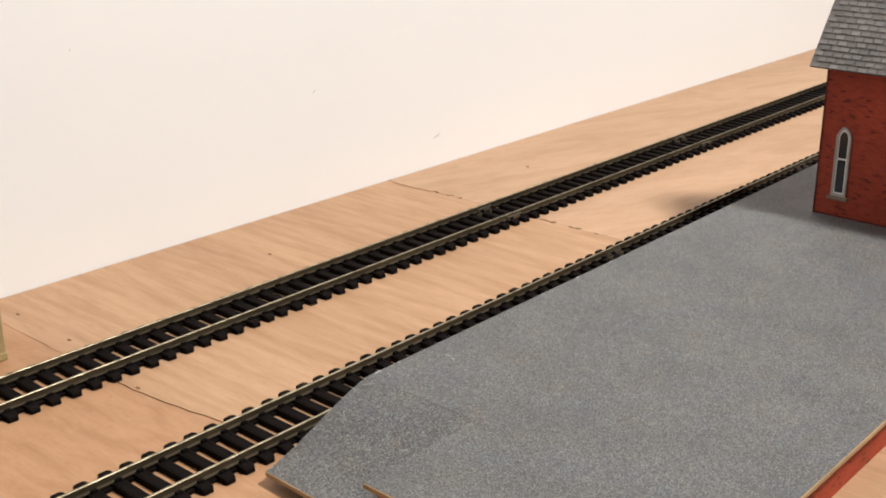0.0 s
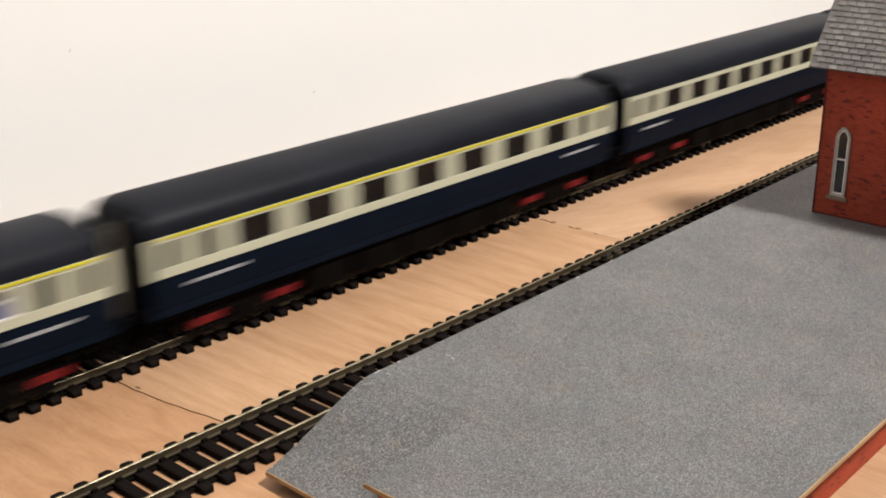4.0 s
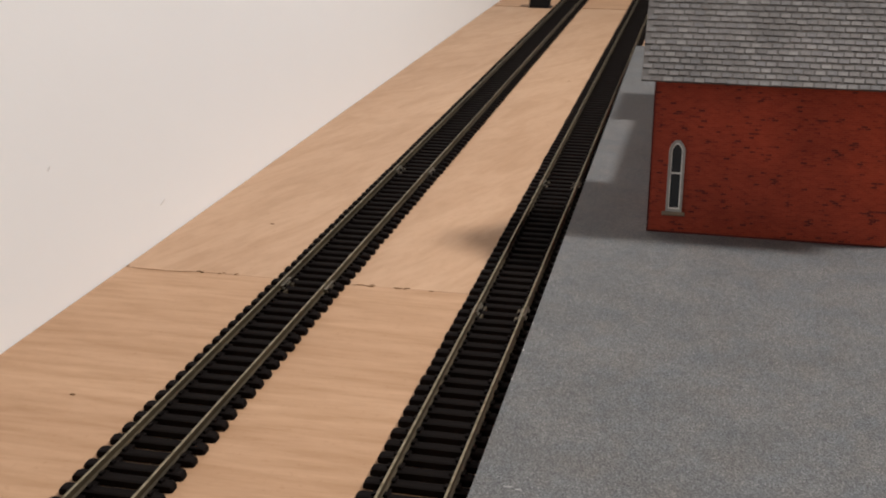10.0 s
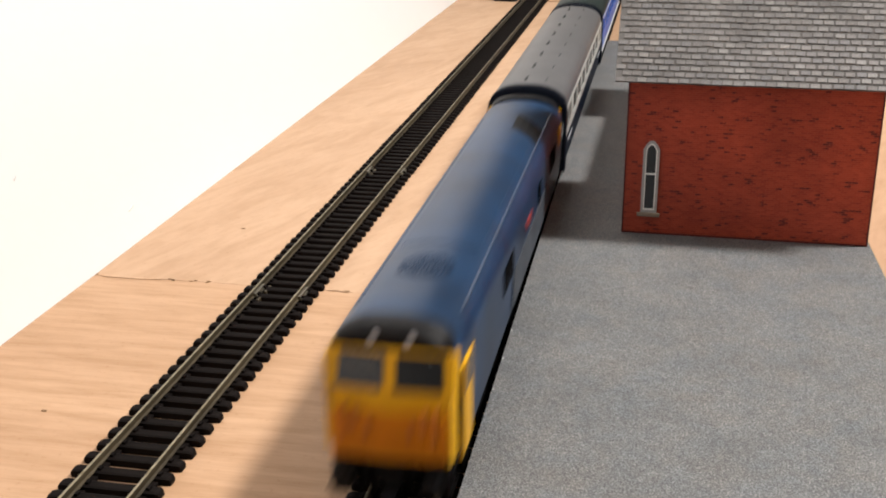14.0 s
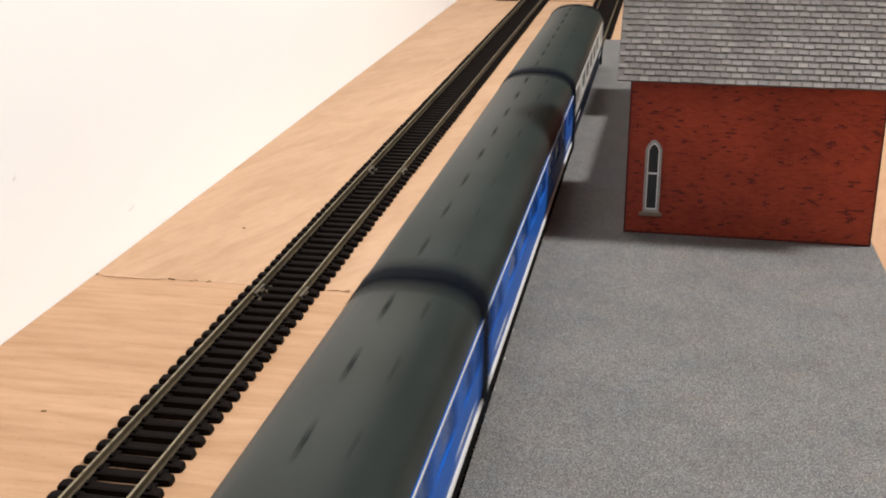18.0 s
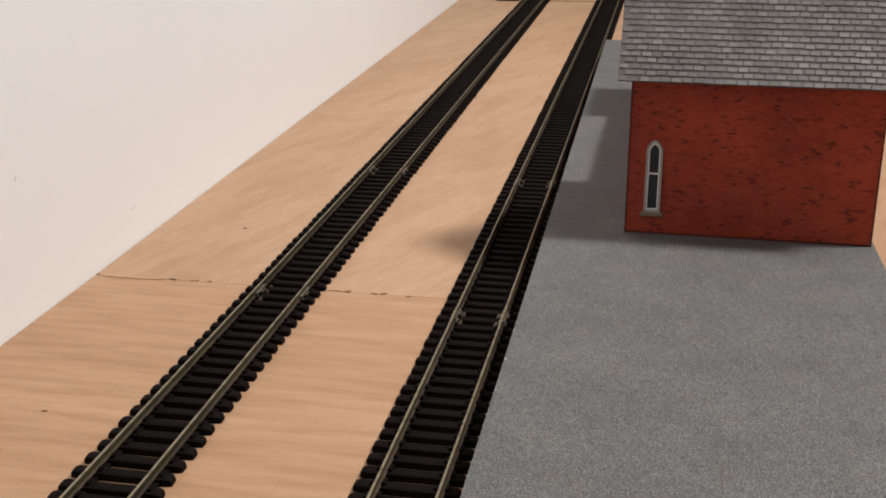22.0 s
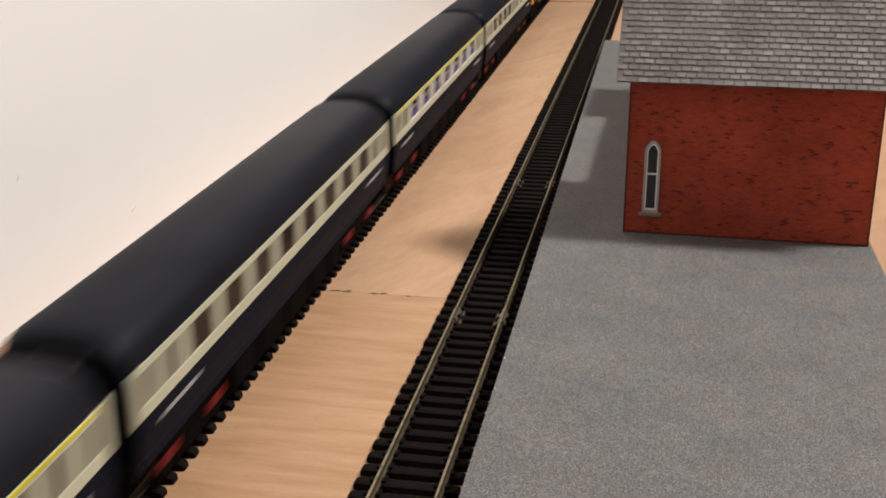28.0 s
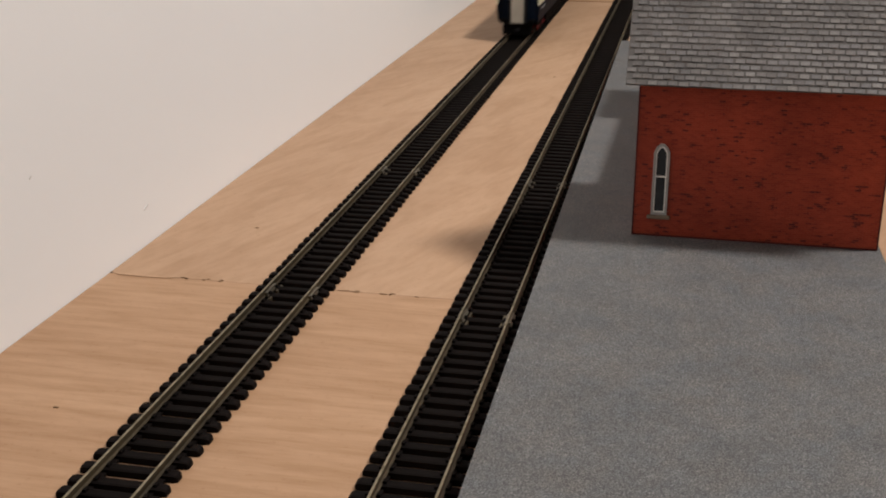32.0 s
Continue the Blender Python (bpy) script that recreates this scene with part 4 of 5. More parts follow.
        # added block: gives the gap between coaches its shade as solid black
        bmm("end_gear", [(-12.5, 12.5, *sorted((sy * (h - 3), sy * (h + 2.5))), 2.4, 11.1)], MAT["under"], t, "black block added for couplings and shade under the gangway", bevel=0.4)
        bmm("end_step", [(sx * 14.5 - 1.2, sx * 14.5 + 1.2, *sorted((sy * (h - 0.9), sy * (h + 0.5))), 15 + 5 * k, 15.9 + 5 * k) for sx in (-1,) for k in range(5)], MAT["under"], t, each=True)
    bmm("underframe", [(-15.9, 15.9, -h + 2, h - 2, 11.2, 13.0)], MAT["under"], t, "black underframe", bevel=0.3)
    bmm("battery_box", [(sx * 11.4 - 4, sx * 11.4 + 4, a, b, 2.0, 11.1) for sx in (-1, 1) for a, b in ((-62, -40), (-36, -12), (-9, 16), (19, 41), (44, 60))], MAT["under"], t, "black battery box", bevel=0.5, each=True)
    for ob in t.children:
        ob.location.z = lift * 0.001
    for y in (-h + 40, h - 40):
        bogie(t, y)
        bmm("bogie_pivot", [(-6, 6, y - 3, y + 3, 10.9, 11.6 + lift)], MAT["under"], t)
    return t


def bays(length, first=46.0, step=28.5, width=19.0):
    """Even large windows between two vestibules, with small ones at the ends."""
    n = int((length - 2 * first) / step) + 1
    start = -(n - 1) * step / 2
    big = [(start + i * step, width) for i in range(n)]
    h = length / 2
    return big + [(-h + 8.5, 6.5), (-h + 22, 9.0), (h - 22, 9.0), (h - 8.5, 6.5)]


def electric_loco():
    t = empty("electric_locomotive")
    tagged(t, "bright blue electric locomotive with yellow ends, lit windows and raised pantograph", "locomotive")
    h = 103.5
    side = lambda f, top: [(-16.4 * f, 16.0), (16.4 * f, 16.0), (17.3 * f, 19.5), (17.5 * f, 34), (16.6 * f, top - 1.5), (14.6 * f, top), (-14.6 * f, top), (-16.6 * f, top - 1.5), (-17.5 * f, 34), (-17.3 * f, 19.5)]
    bm = bmesh.new()
    loft(bm, [[(x, y, z) for x, z in side(f, top)] for y, f, top in ((-h + 2.5, 0.86, 42.5), (-h + 8, 0.96, 43.5), (-h + 18, 1, 44), (h - 18, 1, 44), (h - 8, 0.96, 43.5), (h - 2.5, 0.86, 42.5))])
    pmm("body", bm, MAT["el_blue"], t, "glossy bright blue body", smooth=True)
    for sy in (-1, 1):
        # domed cab roof and the warning panel
        bm = bmesh.new()
        ys = [sy * v for v in (h - 1.5, h - 5, h - 11, h - 20, h - 34, h - 36)]
        rings = []
        for y, f, top in zip(ys, (0.78, 0.90, 0.97, 1, 1, 0.98), (44.5, 47.6, 49.4, 50.2, 50.4, 49.5)):
            rings.append([(x * f, y, z) for x, z in arch(16.6, 43.2, top, 12, 2.6)])
        loft(bm, rings)
        pmm("cab_roof", bm, MAT["el_dome"], t, "teal blue domed cab roof", smooth=True)
        bm = bmesh.new()
        rows = ((16.1, 14.6, 0.0), (20, 15.0, -0.3), (33.2, 15.0, -0.6))
        loft(bm, [[(-w, sy * (h - 2.4), z), (w, sy * (h - 2.4), z), (w - 2, sy * (h + d), z), (-w + 2, sy * (h + d), z)] for z, w, d in rows])
        nose = pmm("warning_panel", bm, MAT["el_yellow"], t, "yellow warning panel on the cab end")
        bmm("windscreen", [(-13.2, -0.8, *sorted((sy * (h - 2.3), sy * (h - 0.7))), 33.6, 41.4), (0.8, 13.2, *sorted((sy * (h - 2.3), sy * (h - 0.7))), 33.6, 41.4)], MAT["cab_hot"], nose, "orange lit windscreen", each=True)
        bmm("pillar", [(-0.75, 0.75, *sorted((sy * (h - 2.3), sy * (h - 0.4))), 33.4, 42), (-14.2, -13.25, *sorted((sy * (h - 2.3), sy * (h - 0.9))), 33.4, 42), (13.25, 14.2, *sorted((sy * (h - 2.3), sy * (h - 0.9))), 33.4, 42)], MAT["el_yellow"], nose, each=True)
        bmm("buffer_beam", [(-14.5, 14.5, *sorted((sy * (h - 2.5), sy * (h + 0.6))), 11.0, 16.0)], MAT["buffer_red"], t, "red buffer beam", bevel=0.3)
        bm = bmesh.new()
        for x in (-11.2, 11.2):
            rod(bm, (x, sy * h, 13.4), (x, sy * (h + 5), 13.4), 1.4)
            rod(bm, (x, sy * (h + 5), 13.4), (x, sy * (h + 6), 13.4), 2.8, 12)
        pmm("buffer", bm, MAT["under"], t, "black buffers")
        bmm("coupling", [(-1.8, 1.8, *sorted((sy * (h - 3), sy * (h + 8))), 5.5, 8.2)], MAT["black"], t)
    for sx in (-1, 1):
        def pane(nm, a, b, z0, z1, mat, lab):
            return bmm(nm, [(*sorted((sx * 16.9, sx * 17.75)), a, b, z0, z1)], MAT[mat], t, lab)
        for a, b in ((21.8, 36.4), (-66.0, -51.4)):
            lit = pane("window", a, b, 34.5, 39.0, "amber_lit", "brightly lit yellow bodyside window")
            bmm("light_strip", [(*sorted((sx * 17.751, sx * 17.80)), a + 1.0, b - 0.6, 36.3, 38.5)], MAT["hot"], lit, "glowing yellow light strip")
            bmm("glazing_bar", [(*sorted((sx * 17.801, sx * 17.85)), a + (b - a) * k / 6 - 0.22, a + (b - a) * k / 6 + 0.22, 34.9, 38.3) for k in range(1, 6)], MAT["warm"], lit, "thin upright bar", each=True)
            bmm("sill", [(*sorted((sx * 17.0, sx * 18.0)), a, b, 34.0, 34.4)], MAT["sill_glint"], lit, "thin sill with its glint put into the colour")
        for a, b in ((-30.2, -18.2), (57.5, 67.5)):
            dim = pane("window", a, b, 34.9, 39.0, "warm", "dimly lit bodyside window")
            bmm("glazing_bar", [(*sorted((sx * 17.751, sx * 17.8)), a + (b - a) * k / 4 - 0.4, a + (b - a) * k / 4 + 0.4, 35.0, 38.9) for k in range(1, 4)], MAT["under"], dim, each=True)
        for a, b in ((76.5, 98.0), (-98.5, -75.5)):
            cab = pane("cab_window", a, b, 34.0, 40.4, "cab_hot", "orange lit cab side window")
            bmm("sill", [(*sorted((sx * 17.0, sx * 18.0)), a, b, 33.4, 33.9)], MAT["sill_glint"], cab, "thin sill with its glint put into the colour")
            bmm("glazing_bar", [(*sorted((sx * 17.751, sx * 17.8)), a + (b - a) * k - 0.5, a + (b - a) * k + 0.5, 34.1, 40.3) for k in (0.3, 0.55, 0.8)], MAT["rust"], cab, each=True)
        for sy in (-1, 1):
            bmm("yellow_corner", [(*sorted((sx * 15.6, sx * 17.62)), *sorted((sy * (h - 3), sy * (h - 9))), 16.6, 33.4)], MAT["el_yellow"], t, "yellow wrapped round the cab corner", bevel=0.3)
        bmm("gutter_line", [(*sorted((sx * 16.2, sx * 17.05)), -h + 10, h - 10, 43.0, 43.7)], MAT["orange_line"], t, "thin orange line along the gutter")
        bmm("number_bar", [(*sorted((sx * 17.0, sx * 17.7)), -2, 12, 29.0, 29.7), (*sorted((sx * 17.0, sx * 17.7)), -2, 12, 27.0, 27.7)], MAT["letter"], t, "white number bar", each=True)
        bmm("handrail", [(*sorted((sx * 17.0, sx * 17.8)), -94, -78, 30.6, 31.2), (*sorted((sx * 17.0, sx * 17.8)), 78, 94, 30.6, 31.2)], MAT["letter"], t, each=True)
        bmm("air_tank", [(*sorted((sx * 14.85, sx * 15.8)), -34, -20, 10.4, 13.4)], MAT["tank"], t, "dull brown-grey air tank", bevel=0.8)
    # roof equipment
    bmm("roof_panel", [(-14.2, 14.2, -68, 68, 44.05, 46.2)], MAT["el_roof"], t, "light grey roof panel", bevel=0.4)
    bmm("roof_box", [(-9, 9, 44, 66, 46.25, 49.6)], MAT["el_roof"], t, "grey roof equipment box", bevel=0.8)
    bmm("roof_box", [(-8, 8, -6, 10, 46.25, 48.4)], MAT["el_roof"], t, "grey roof equipment box", bevel=0.8)
    bmm("resistor_vent", [(-7, 7, 22 + 4 * k, 24.2 + 4 * k, 46.25, 48.8) for k in range(5)], MAT["under"], t, "dark resistor vent", each=True)
    bm = bmesh.new()
    for x in (-3.5, 3.5):
        rod(bm, (x, -50, 49.4), (x, 44, 49.4), 0.5, 6)
    pmm("busbar", bm, MAT["under"], t, "dark roof busbars")
    bm = bmesh.new()
    rod(bm, (8.0, -22, 48.0), (9.0, 34, 48.0), 0.6, 6)
    rod(bm, (9.0, 34, 48.0), (5.0, 38, 49.6), 0.6, 6)
    pmm("red_pipe", bm, MAT["red_bus"], t, "dull red roof pipe")
    bmm("roof_hatch", [(-12.5, -5, -66, -22, 46.25, 47.4), (-12.5, -4, 12, 40, 46.25, 47.0), (8.8, 12.6, -60, -30, 46.25, 46.9), (4.5, 12.8, 46, 62, 46.25, 47.2)], MAT["tank"], t, "brown-grey raised roof hatch", bevel=0.3, each=True)
    for y in (-48, -28, -12, 14, 36):
        for x in (-3.5, 3.5):
            bm = bmesh.new()
            rod(bm, (x, y, 46.2), (x, y, 49.2), 1.1, 8)
            pmm("insulator", bm, MAT["under"], t)
    bmm("pantograph_base", [(-8, 8, -62, -60, 46.25, 48.2), (-8, 8, -38, -36, 46.25, 48.2), (-8, -6.6, -62, -36, 48.25, 49.2), (6.6, 8, -62, -36, 48.25, 49.2)], MAT["under"], t, "dark pantograph frame", each=False)
    bm = bmesh.new()
    for x in (-5, 5):
        rod(bm, (x, -44, 49), (x * 0.7, -30, 62), 0.45, 6)
        rod(bm, (x * 0.7, -30, 62), (x * 1.1, -56, 74.4), 0.45, 6)
    rod(bm, (-5, -30, 62), (5, -30, 62), 0.8, 6)
    for y in (-53, -58.5):
        rod(bm, (-12, y, 75.4), (12, y, 75.4), 0.5, 6)
        for sx in (-1, 1):
            rod(bm, (sx * 12, y, 75.4), (sx * 15.5, y, 73.0), 0.45, 6)
    for x in (-6, 6):
        rod(bm, (x, -53, 75.0), (x, -58.5, 75.0), 0.4, 6)
    pmm("pantograph", bm, MAT["panto"], t, "raised grey metal pantograph")
    # the body's shaded lower strip is drawn as black underframe and added plates
    bmm("underframe", [(-13.4, 13.4, -h + 3, h - 3, 9.5, 15.9), (-12, 12, -16, 18, 4.6, 9.4)], MAT["under"], t, "black underframe and equipment", bevel=0.4)
    bmm("skirt", [(sx * 14.2 - 0.6, sx * 14.2 + 0.6, a, b, z, 15.95) for sx in (-1, 1) for a, b, z in ((-96, -36, 3.4), (-34, 34, 5.2), (36, 96, 3.4))], MAT["under"], t, "black plate added for the shade along the lower body", each=True)
    for y in (-62, 62):
        bogie(t, y, 40, red=False, radius=7.2)
    return t


def diesel_loco():
    t = empty("diesel_locomotive")
    tagged(t, "blue diesel locomotive with yellow cab front and black window band", "locomotive")
    h = 137.0
    ring = lambda f, top: [(-15.4 * f, 12.2), (15.4 * f, 12.2), (17.0 * f, 17), (17.5 * f, 30)] + [(x * f, z) for x, z in arch(17.2, 40.0, top, 14, 2.3)] + [(-17.5 * f, 30), (-17.0 * f, 17)]
    bm = bmesh.new()
    loft(bm, [[(x, y, z) for x, z in ring(f, top)] for y, f, top in ((-h + 22, 1, 50.8), (h - 22, 1, 50.8))])
    pmm("body", bm, MAT["fifty_blue"], t, "glossy blue bodyside and roof", smooth=True)
    for sy in (-1, 1):
        bm = bmesh.new()
        loft(bm, [[(x, sy * y, z) for x, z in ring(f, top)] for y, f, top in ((h - 22.02, 1, 50.8), (h - 14, 0.995, 50.4), (h - 7, 0.975, 49.6), (h - 4.4, 0.965, 49.0))])
        cab = pmm("cab", bm, MAT["fifty_blue"], t, "blue cab shell", smooth=True)
        # lower nose, and the raked window area over it
        bm = bmesh.new()
        loft(bm, [[(-16.2, sy * (h - 4.5), z), (16.2, sy * (h - 4.5), z), (15.0, sy * (h - d), z), (0, sy * (h - d + 0.9), z), (-15.0, sy * (h - d), z)] for z, d in ((16.5, 0.6), (24, 0.0), (35.2, 0.2))])
        nose = pmm("nose", bm, MAT["warn_yellow"], t, "yellow cab front")
        bm = bmesh.new()
        loft(bm, [[(-16.4, sy * (h - 4.5), z), (16.4, sy * (h - 4.5), z), (15.4, sy * (h - d), z), (0, sy * (h - d + 0.9), z), (-15.4, sy * (h - d), z)] for z, d in ((35.25, 0.3), (44.8, 2.9))])
        pmm("window_surround", bm, MAT["warn_yellow"], nose)
        for sx in (-1, 1):
            bm = bmesh.new()
            q = [(sx * 1.5, sy * (h + 0.68), 35.6), (sx * 13.4, sy * (h - 0.05), 35.6), (sx * 13.0, sy * (h - 2.42), 44.1), (sx * 1.5, sy * (h - 1.65), 44.1)]
            loft(bm, [q, [(x, y - sy * 1.0, z) for x, y, z in q]])
            pmm("windscreen", bm, MAT["glazing"], nose, "dark windscreen")
            bmm("cab_side_panel", [(*sorted((sx * 16.6, sx * 17.62)), *sorted((sy * (h - (17 if sy > 0 else 27)), sy * (h - (5 if sy > 0 else 16)))), 16.6 if sy > 0 else 33.0, 41.0)], MAT["warn_yellow"], cab, "yellow cab side panel")
            bmm("cab_side_window", [(*sorted((sx * 17.4, sx * 17.8)), *sorted((sy * (h - 15), sy * (h - 7.5))), 33.5, 40.0)], MAT["glazing"], cab)
            bmm("jumper_cable", [(sx * 8.6 - 0.7, sx * 8.6 + 0.7, *sorted((sy * (h - 0.3), sy * (h + 1.5))), 25, 30.5), (sx * 5.4 - 0.5, sx * 5.4 + 0.5, *sorted((sy * (h - 0.3), sy * (h + 1.5))), 23, 28), (sx * 11.4 - 0.5, sx * 11.4 + 0.5, *sorted((sy * (h - 0.3), sy * (h + 1.5))), 22, 31)], MAT["rust"], nose, "orange jumper cable", each=True)
        bmm("lower_panel", [(-14.2, 14.2, *sorted((sy * (h - 0.4), sy * (h + 0.95))), 17.5, 29.6)], MAT["nose_shade"], nose, "yellow lower panel with its shade put into the colour")
        # black headcode box with two marker lights on the roof front
        bm = bmesh.new()
        loft(bm, [[(x * f, sy * y, z) for x, z in arch(15.6, 43.6, top, 12, 2.5)] for y, f, top in ((h - 3.2, 0.96, 49.6), (h - 5.2, 0.99, 51.2), (h - 11, 0.93, 51.1))])
        box_top = pmm("headcode_box", bm, MAT["black"], cab, "black roof front with two marker lights", smooth=True)
        bm = bmesh.new()
        for x in (-4.6, 4.6):
            rod(bm, (x, sy * (h - 4.2), 47.6), (x, sy * (h - 2.7), 47.5), 1.15, 10)
        pmm("marker_light", bm, MAT["letter"], box_top, "white marker lights")
        bmm("buffer_beam", [(-15, 15, *sorted((sy * (h - 4), sy * (h - 0.2))), 8.0, 16.4)], MAT["black"], t, "black buffer beam", bevel=0.4)
        bm = bmesh.new()
        for x in (-11.4, 11.4):
            rod(bm, (x, sy * (h - 1), 11.5), (x, sy * (h + 4), 11.5), 1.5)
            rod(bm, (x, sy * (h + 4), 11.5), (x, sy * (h + 5.2), 11.5), 3.0, 12)
        pmm("buffer", bm, MAT["black"], t, "black buffers")
        bmm("brake_pipe", [(x - 0.6, x + 0.6, *sorted((sy * (h - 0.2), sy * (h + 1.6))), 5.0, 14.0) for x in (-7, -4, 5, 8)], MAT["under"], t, each=True)
        bmm("coupling", [(-1.8, 1.8, *sorted((sy * (h - 3), sy * (h + 8))), 5.5, 8.2)], MAT["black"], t)
        bmm("snow_step", [(-15.5, -12, *sorted((sy * (h - 9), sy * (h - 1))), 4.5, 7.9), (12, 15.5, *sorted((sy * (h - 9), sy * (h - 1))), 4.5, 7.9)], MAT["under"], t, each=True)
    for sx in (-1, 1):
        bmm("side_grille", [(*sorted((sx * 17.0, sx * 17.7)), a, a + 9, 31, 38.5) for a in (-96, -84, -40, 40, 52)], MAT["under"], t, "dark bodyside grille", each=True)
        bmm("pale_emblem", [(*sorted((sx * 17.0, sx * 17.66)), -70, 40, 18.5, 30.5)], MAT["emblem"], t, "large grey emblem block")
        bmm("side_step", [(*sorted((sx * 14.6, sx * 16.2)), y, y + 9, 6.5, 12.1) for y in (-124, 114)], MAT["under"], t, each=True)
        bmm("nameplate", [(*sorted((sx * 17.0, sx * 17.72)), -9, 6, 33.4, 36.0)], MAT["plate_red"], t, "red nameplate")
    # round cooling fan let into the roof, with a mesh over it
    top = lambda x: 40.0 + 10.8 * (1 - (abs(x) / 17.2) ** 2.3) ** (1 / 2.3)
    ring_of = lambda r, dz: [(r * math.cos(math.pi * i / 12), 91 + r * math.sin(math.pi * i / 12), top(r * math.cos(math.pi * i / 12)) + dz) for i in range(24)]
    bm = bmesh.new()
    loft(bm, [ring_of(8.6, -0.6), ring_of(8.6, 0.18), ring_of(7.8, 0.22), ring_of(7.7, -0.5)])
    fan = pmm("cooling_fan", bm, MAT["fifty_top"], t, "round roof fan with crossed wire mesh", smooth=True)
    bm = bmesh.new()
    loft(bm, [ring_of(7.6, -0.8), ring_of(7.6, 0.06)])
    pmm("fan_well", bm, MAT["navy"], fan, "dark fan well")
    bm = bmesh.new()
    for k in range(-4, 5):
        half = math.sqrt(7.5 ** 2 - (1.6 * k) ** 2)
        for u, v in ((0.7071, 0.7071), (0.7071, -0.7071)):
            pts = []
            for j in range(5):
                d = half * (j / 2 - 1)
                x, y = -v * 1.6 * k + u * d, 91 + u * 1.6 * k + v * d
                pts.append((x, y, top(x) + 0.2))
            for p, q in zip(pts, pts[1:]):
                rod(bm, p, q, 0.3, 4)
    pmm("fan_mesh", bm, MAT["fifty_top"], fan, "blue crossed wire mesh")
    for a, b in ((-58, 72),):
        bm = bmesh.new()
        o = arch(17.2, 40.05, 50.95, 14, 2.3)[4:11]
        loft(bm, [[(x, y, z) for x, z in o] + [(o[-1][0], y, z - 1.2) for x, z in o[-1:]] + [(o[0][0], y, o[0][1] - 1.2)] for y in (a, b)])
        pmm("roof_hatch", bm, MAT["fifty_top"], t, "blue roof hatch", smooth=True)
    # the recess is not cut: its shade is a black patch on the roof
    bm = bmesh.new()
    loft(bm, [[(x, y, top(x) - 1.5), (x, y + 22, top(x) - 1.5), (x, y + 22, top(x) + 0.12), (x, y, top(x) + 0.12)] for x, y in ((-2.0, -93.0), (-5.0, -90.0), (-8.0, -86.0), (-11.0, -82.0), (-13.5, -78.0))])
    pmm("roof_recess", bm, MAT["black"], t, "black patch standing for the shade in a roof recess")
    bmm("roof_walkway", [(-14.0, -12.8, -112, 112, 45.8, 47.6), (12.8, 14.0, -98, 112, 45.8, 47.6)], MAT["fifty_top"], t, "roof rib", each=True)
    bmm("underframe", [(-15, 15, -h + 5, h - 5, 9.8, 12.1), (-14, 14, -26, 26, 3.4, 9.7)], MAT["under"], t, "black underframe and fuel tank", bevel=0.5)
    for y in (-80, 80):
        bogie(t, y, 54, red=False, axles=3, radius=7.0)
    return t


# ---- the two trains ----
BRAKE = [(-107.2, 8.6), (-89.6, 9.0), (-57.5, 10.0), (-33.0, 10.0), (-19.4, 7.6), (-6.4, 8.0), (13.0, 19.0), (38.5, 19.2), (64.0, 19.2), (89.5, 18.0), (109.0, 8.5), (122.5, 6.5)]
SECOND = [(25.2 * (k - 3.5), 19.0) for k in range(8)] + [(y, w) for d in (-1, 1) for y, w in ((d * 108.5, 8.0), (d * 122.5, 6.5))]
FIRST = [(29.0 * (k - 3), 20.0) for k in range(7)] + [(y, w) for d in (-1, 1) for y, w in ((d * 108.0, 8.0), (d * 122.5, 6.5))]


def blue_train():
    """Vehicles with the distance of their middles behind the locomotive's front."""
    second = "blue and pearl grey second class coach with dark roof"
    first = "blue and pearl grey first class coach with yellow cantrail stripe"
    a = dict(band="cream", lower="rail_blue", roof="coach_roof")
    out = [(electric_loco(), 0.1035)]
    blue_seats = dict(top_line="yellow_line", frames=True, seats=(2, 3, 4, 5, 6, 7, 8))
    plan = [("brake_coach", "blue and pearl grey brake coach coupled behind the electric locomotive", [(-c, w) for c, w in BRAKE], dict()),
            ("passenger_coach", first, FIRST, blue_seats),
            ("passenger_coach", second, SECOND, dict()),
            ("passenger_coach", first, FIRST, dict(top_line="yellow_line")),
            ("passenger_coach", first, FIRST, blue_seats),
            ("brake_coach", "blue and pearl grey brake coach with blue seats and grey gangway", BRAKE, dict(frames=True, amber=(3,), seats=(0, 1, 4, 5, 6, 7, 8)))]
    for k, (n, lab, win, extra) in enumerate(plan):
        out.append((coach(n, lab, 262.0, win, **a, **extra), 0.220 + 0.276 * k + 0.131))
    return out


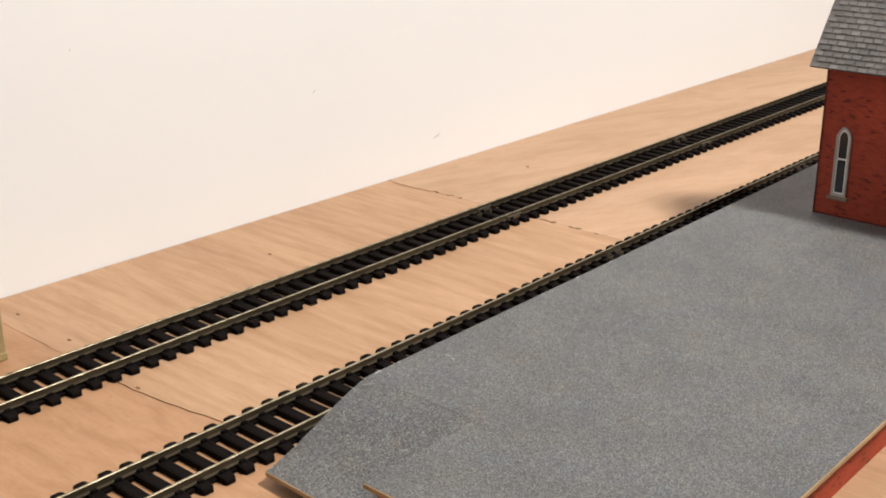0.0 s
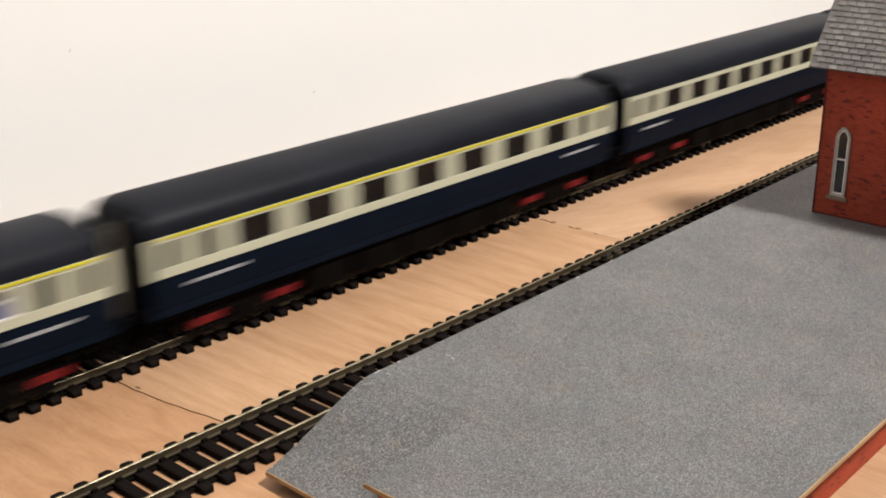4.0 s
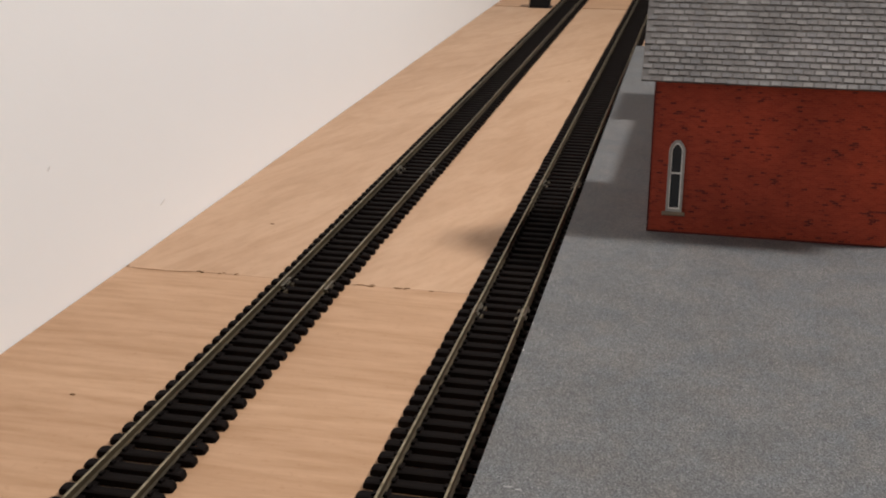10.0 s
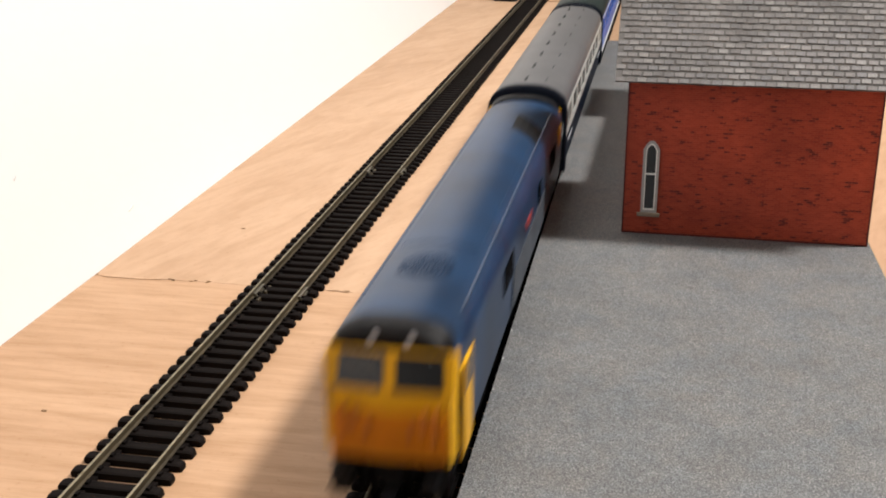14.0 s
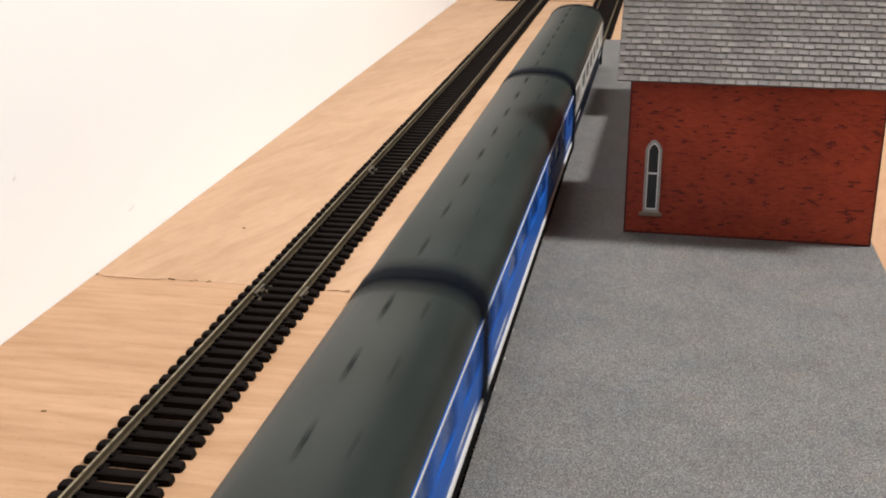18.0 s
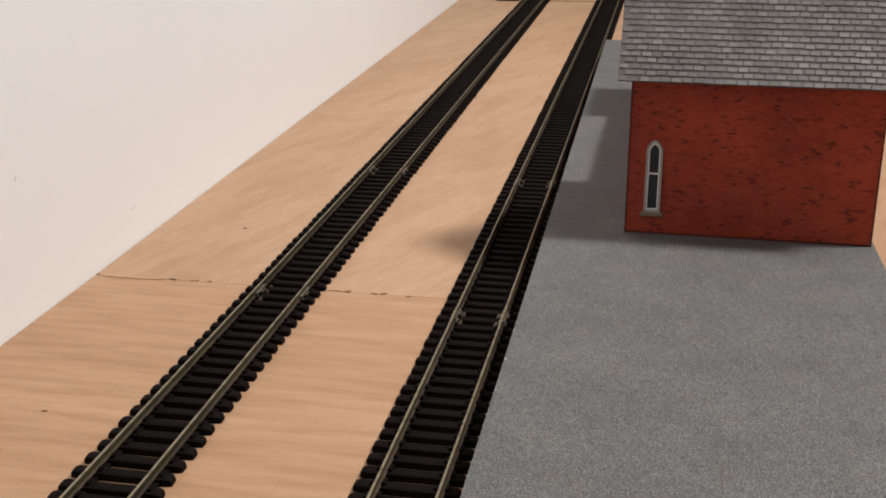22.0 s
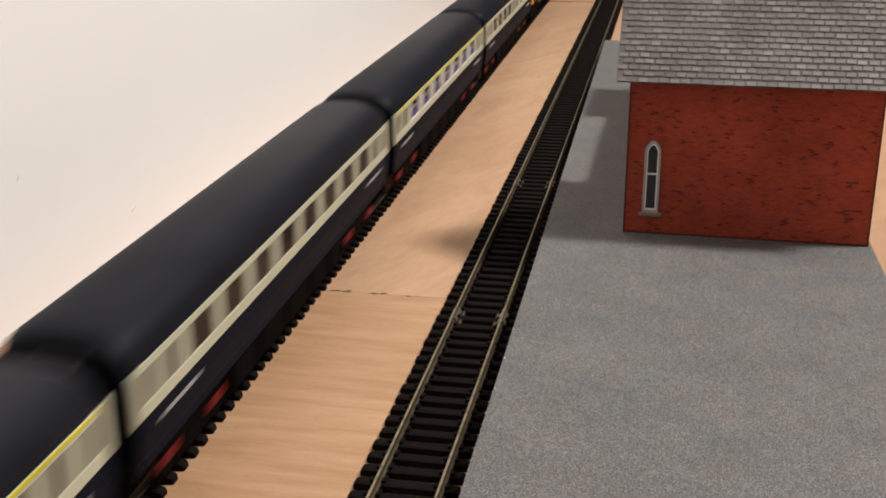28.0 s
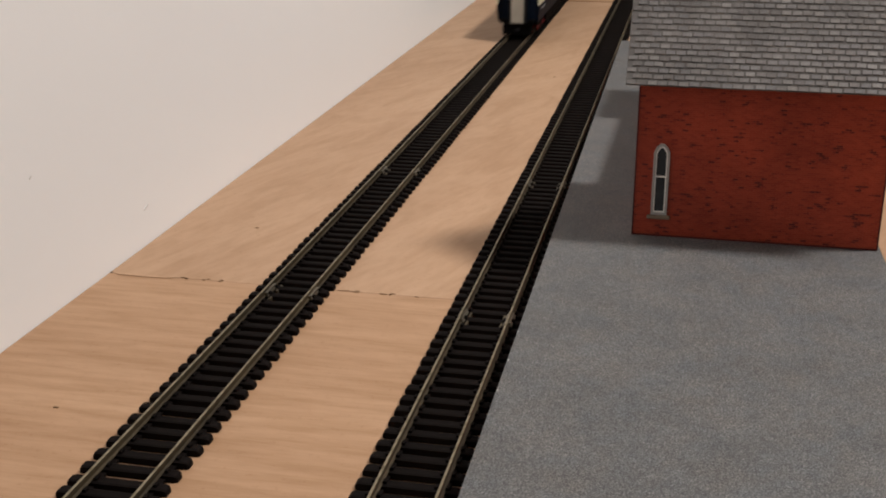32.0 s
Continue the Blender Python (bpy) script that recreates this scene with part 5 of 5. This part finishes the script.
def diesel_train():
    pale = dict(band="pale_side", lower="rail_blue", glass="pale_glazing")
    royal = dict(band="royal", lower="royal", low_line="white_line", cant_line="white_line", glass="royal_glass")
    g = "coaches of the diesel train"
    plan = [(273.0, "pale grey sided coach with grey ventilated roof", dict(pale, roof="roof_grey", vents=8)),
            (273.0, "royal blue coach with white line and dark ventilated roof", dict(royal, roof="roof_green", vents=8)),
            (273.0, "pale grey sided coach with ribbed slate roof", dict(pale, roof="roof_slate", ridge=True, cant_line="cream")),
            (273.0, "royal blue coach with white line and dark ventilated roof", dict(royal, roof="roof_green", vents=8)),
            (273.0, "royal blue coach with white line and dark ventilated roof", dict(royal, roof="roof_green", vents=8)),
            (231.0, "short pale grey sided coach with dark ventilated roof", dict(pale, roof="roof_green", vents=8))]
    out = [(diesel_loco(), 0.137)]
    at = 0.280
    for length, lab, kw in plan:
        out.append((coach("passenger_coach", lab, length, bays(length), group=g, connector=True, lift=1.9, **kw), at + length * 0.0005))
        at += length * 0.001 + 0.0085
    return out


# metres run by the locomotive's front along its loop, by time
RUN_BLUE = [(0, -0.435), (1, -0.072), (1.5, 0.106), (2, 0.290), (3, 0.673), (5.5, 1.626), (6, 1.814), (6.5, 2.005), (26.5, 9.676), (27, 9.889), (27.5, 10.076), (28, 10.270), (28.5, 10.466), (29, 10.662), (30, 11.054), (30.25, 11.152), (31, 11.454), (32, 11.847)]
RUN_DIESEL = [(0, -4.56), (12.5, -0.344), (13, -0.166), (13.5, 0.022), (14, 0.203), (14.5, 0.348), (16.5, 1.036), (17, 1.214), (18, 1.572), (19, 1.890), (19.5, 2.045), (32, 6.3)]


def run_at(rows, t):
    return float(np.interp(t, [r[0] for r in rows], [r[1] for r in rows]))


def ride(r, s, reverse):
    """The pose of a vehicle whose middle is s metres along the loop, carried by two bogies."""
    d = -1 if reverse else 1
    xa, ya, _ = oval(r, d * (s + 0.085))
    xb, yb, _ = oval(r, d * (s - 0.085))
    return pose((xa + xb) / 2, (ya + yb) / 2, RAIL_TOP, 0, 0, math.degrees(math.atan2(-(xa - xb), ya - yb)))


def motions():
    for train, r, rows, reverse in ((BLUE_TRAIN, RA, RUN_BLUE, False), (DIESEL_TRAIN, RB, RUN_DIESEL, True)):
        for vehicle, behind in train:
            walk(vehicle, [(i * 0.25, ride(r, run_at(rows, i * 0.25) - behind, reverse)) for i in range(129)])


room()
baseboard()
lineside_box()
stone_tower()
station_building()
platform()
BLUE_TRAIN = blue_train()
DIESEL_TRAIN = diesel_train()
track("outer_track", RA, (-0.057, 0.115), "black-sleepered model track with worn rails along the wall", 0.00727, -0.1980 - 58 * 0.00727, -0.2, -0.0005)
track("inner_track", RB, (-0.067, 0.106), "black-sleepered model track with worn rails beside the platform", 0.007245, -0.1836 - 60 * 0.007245)
motions()
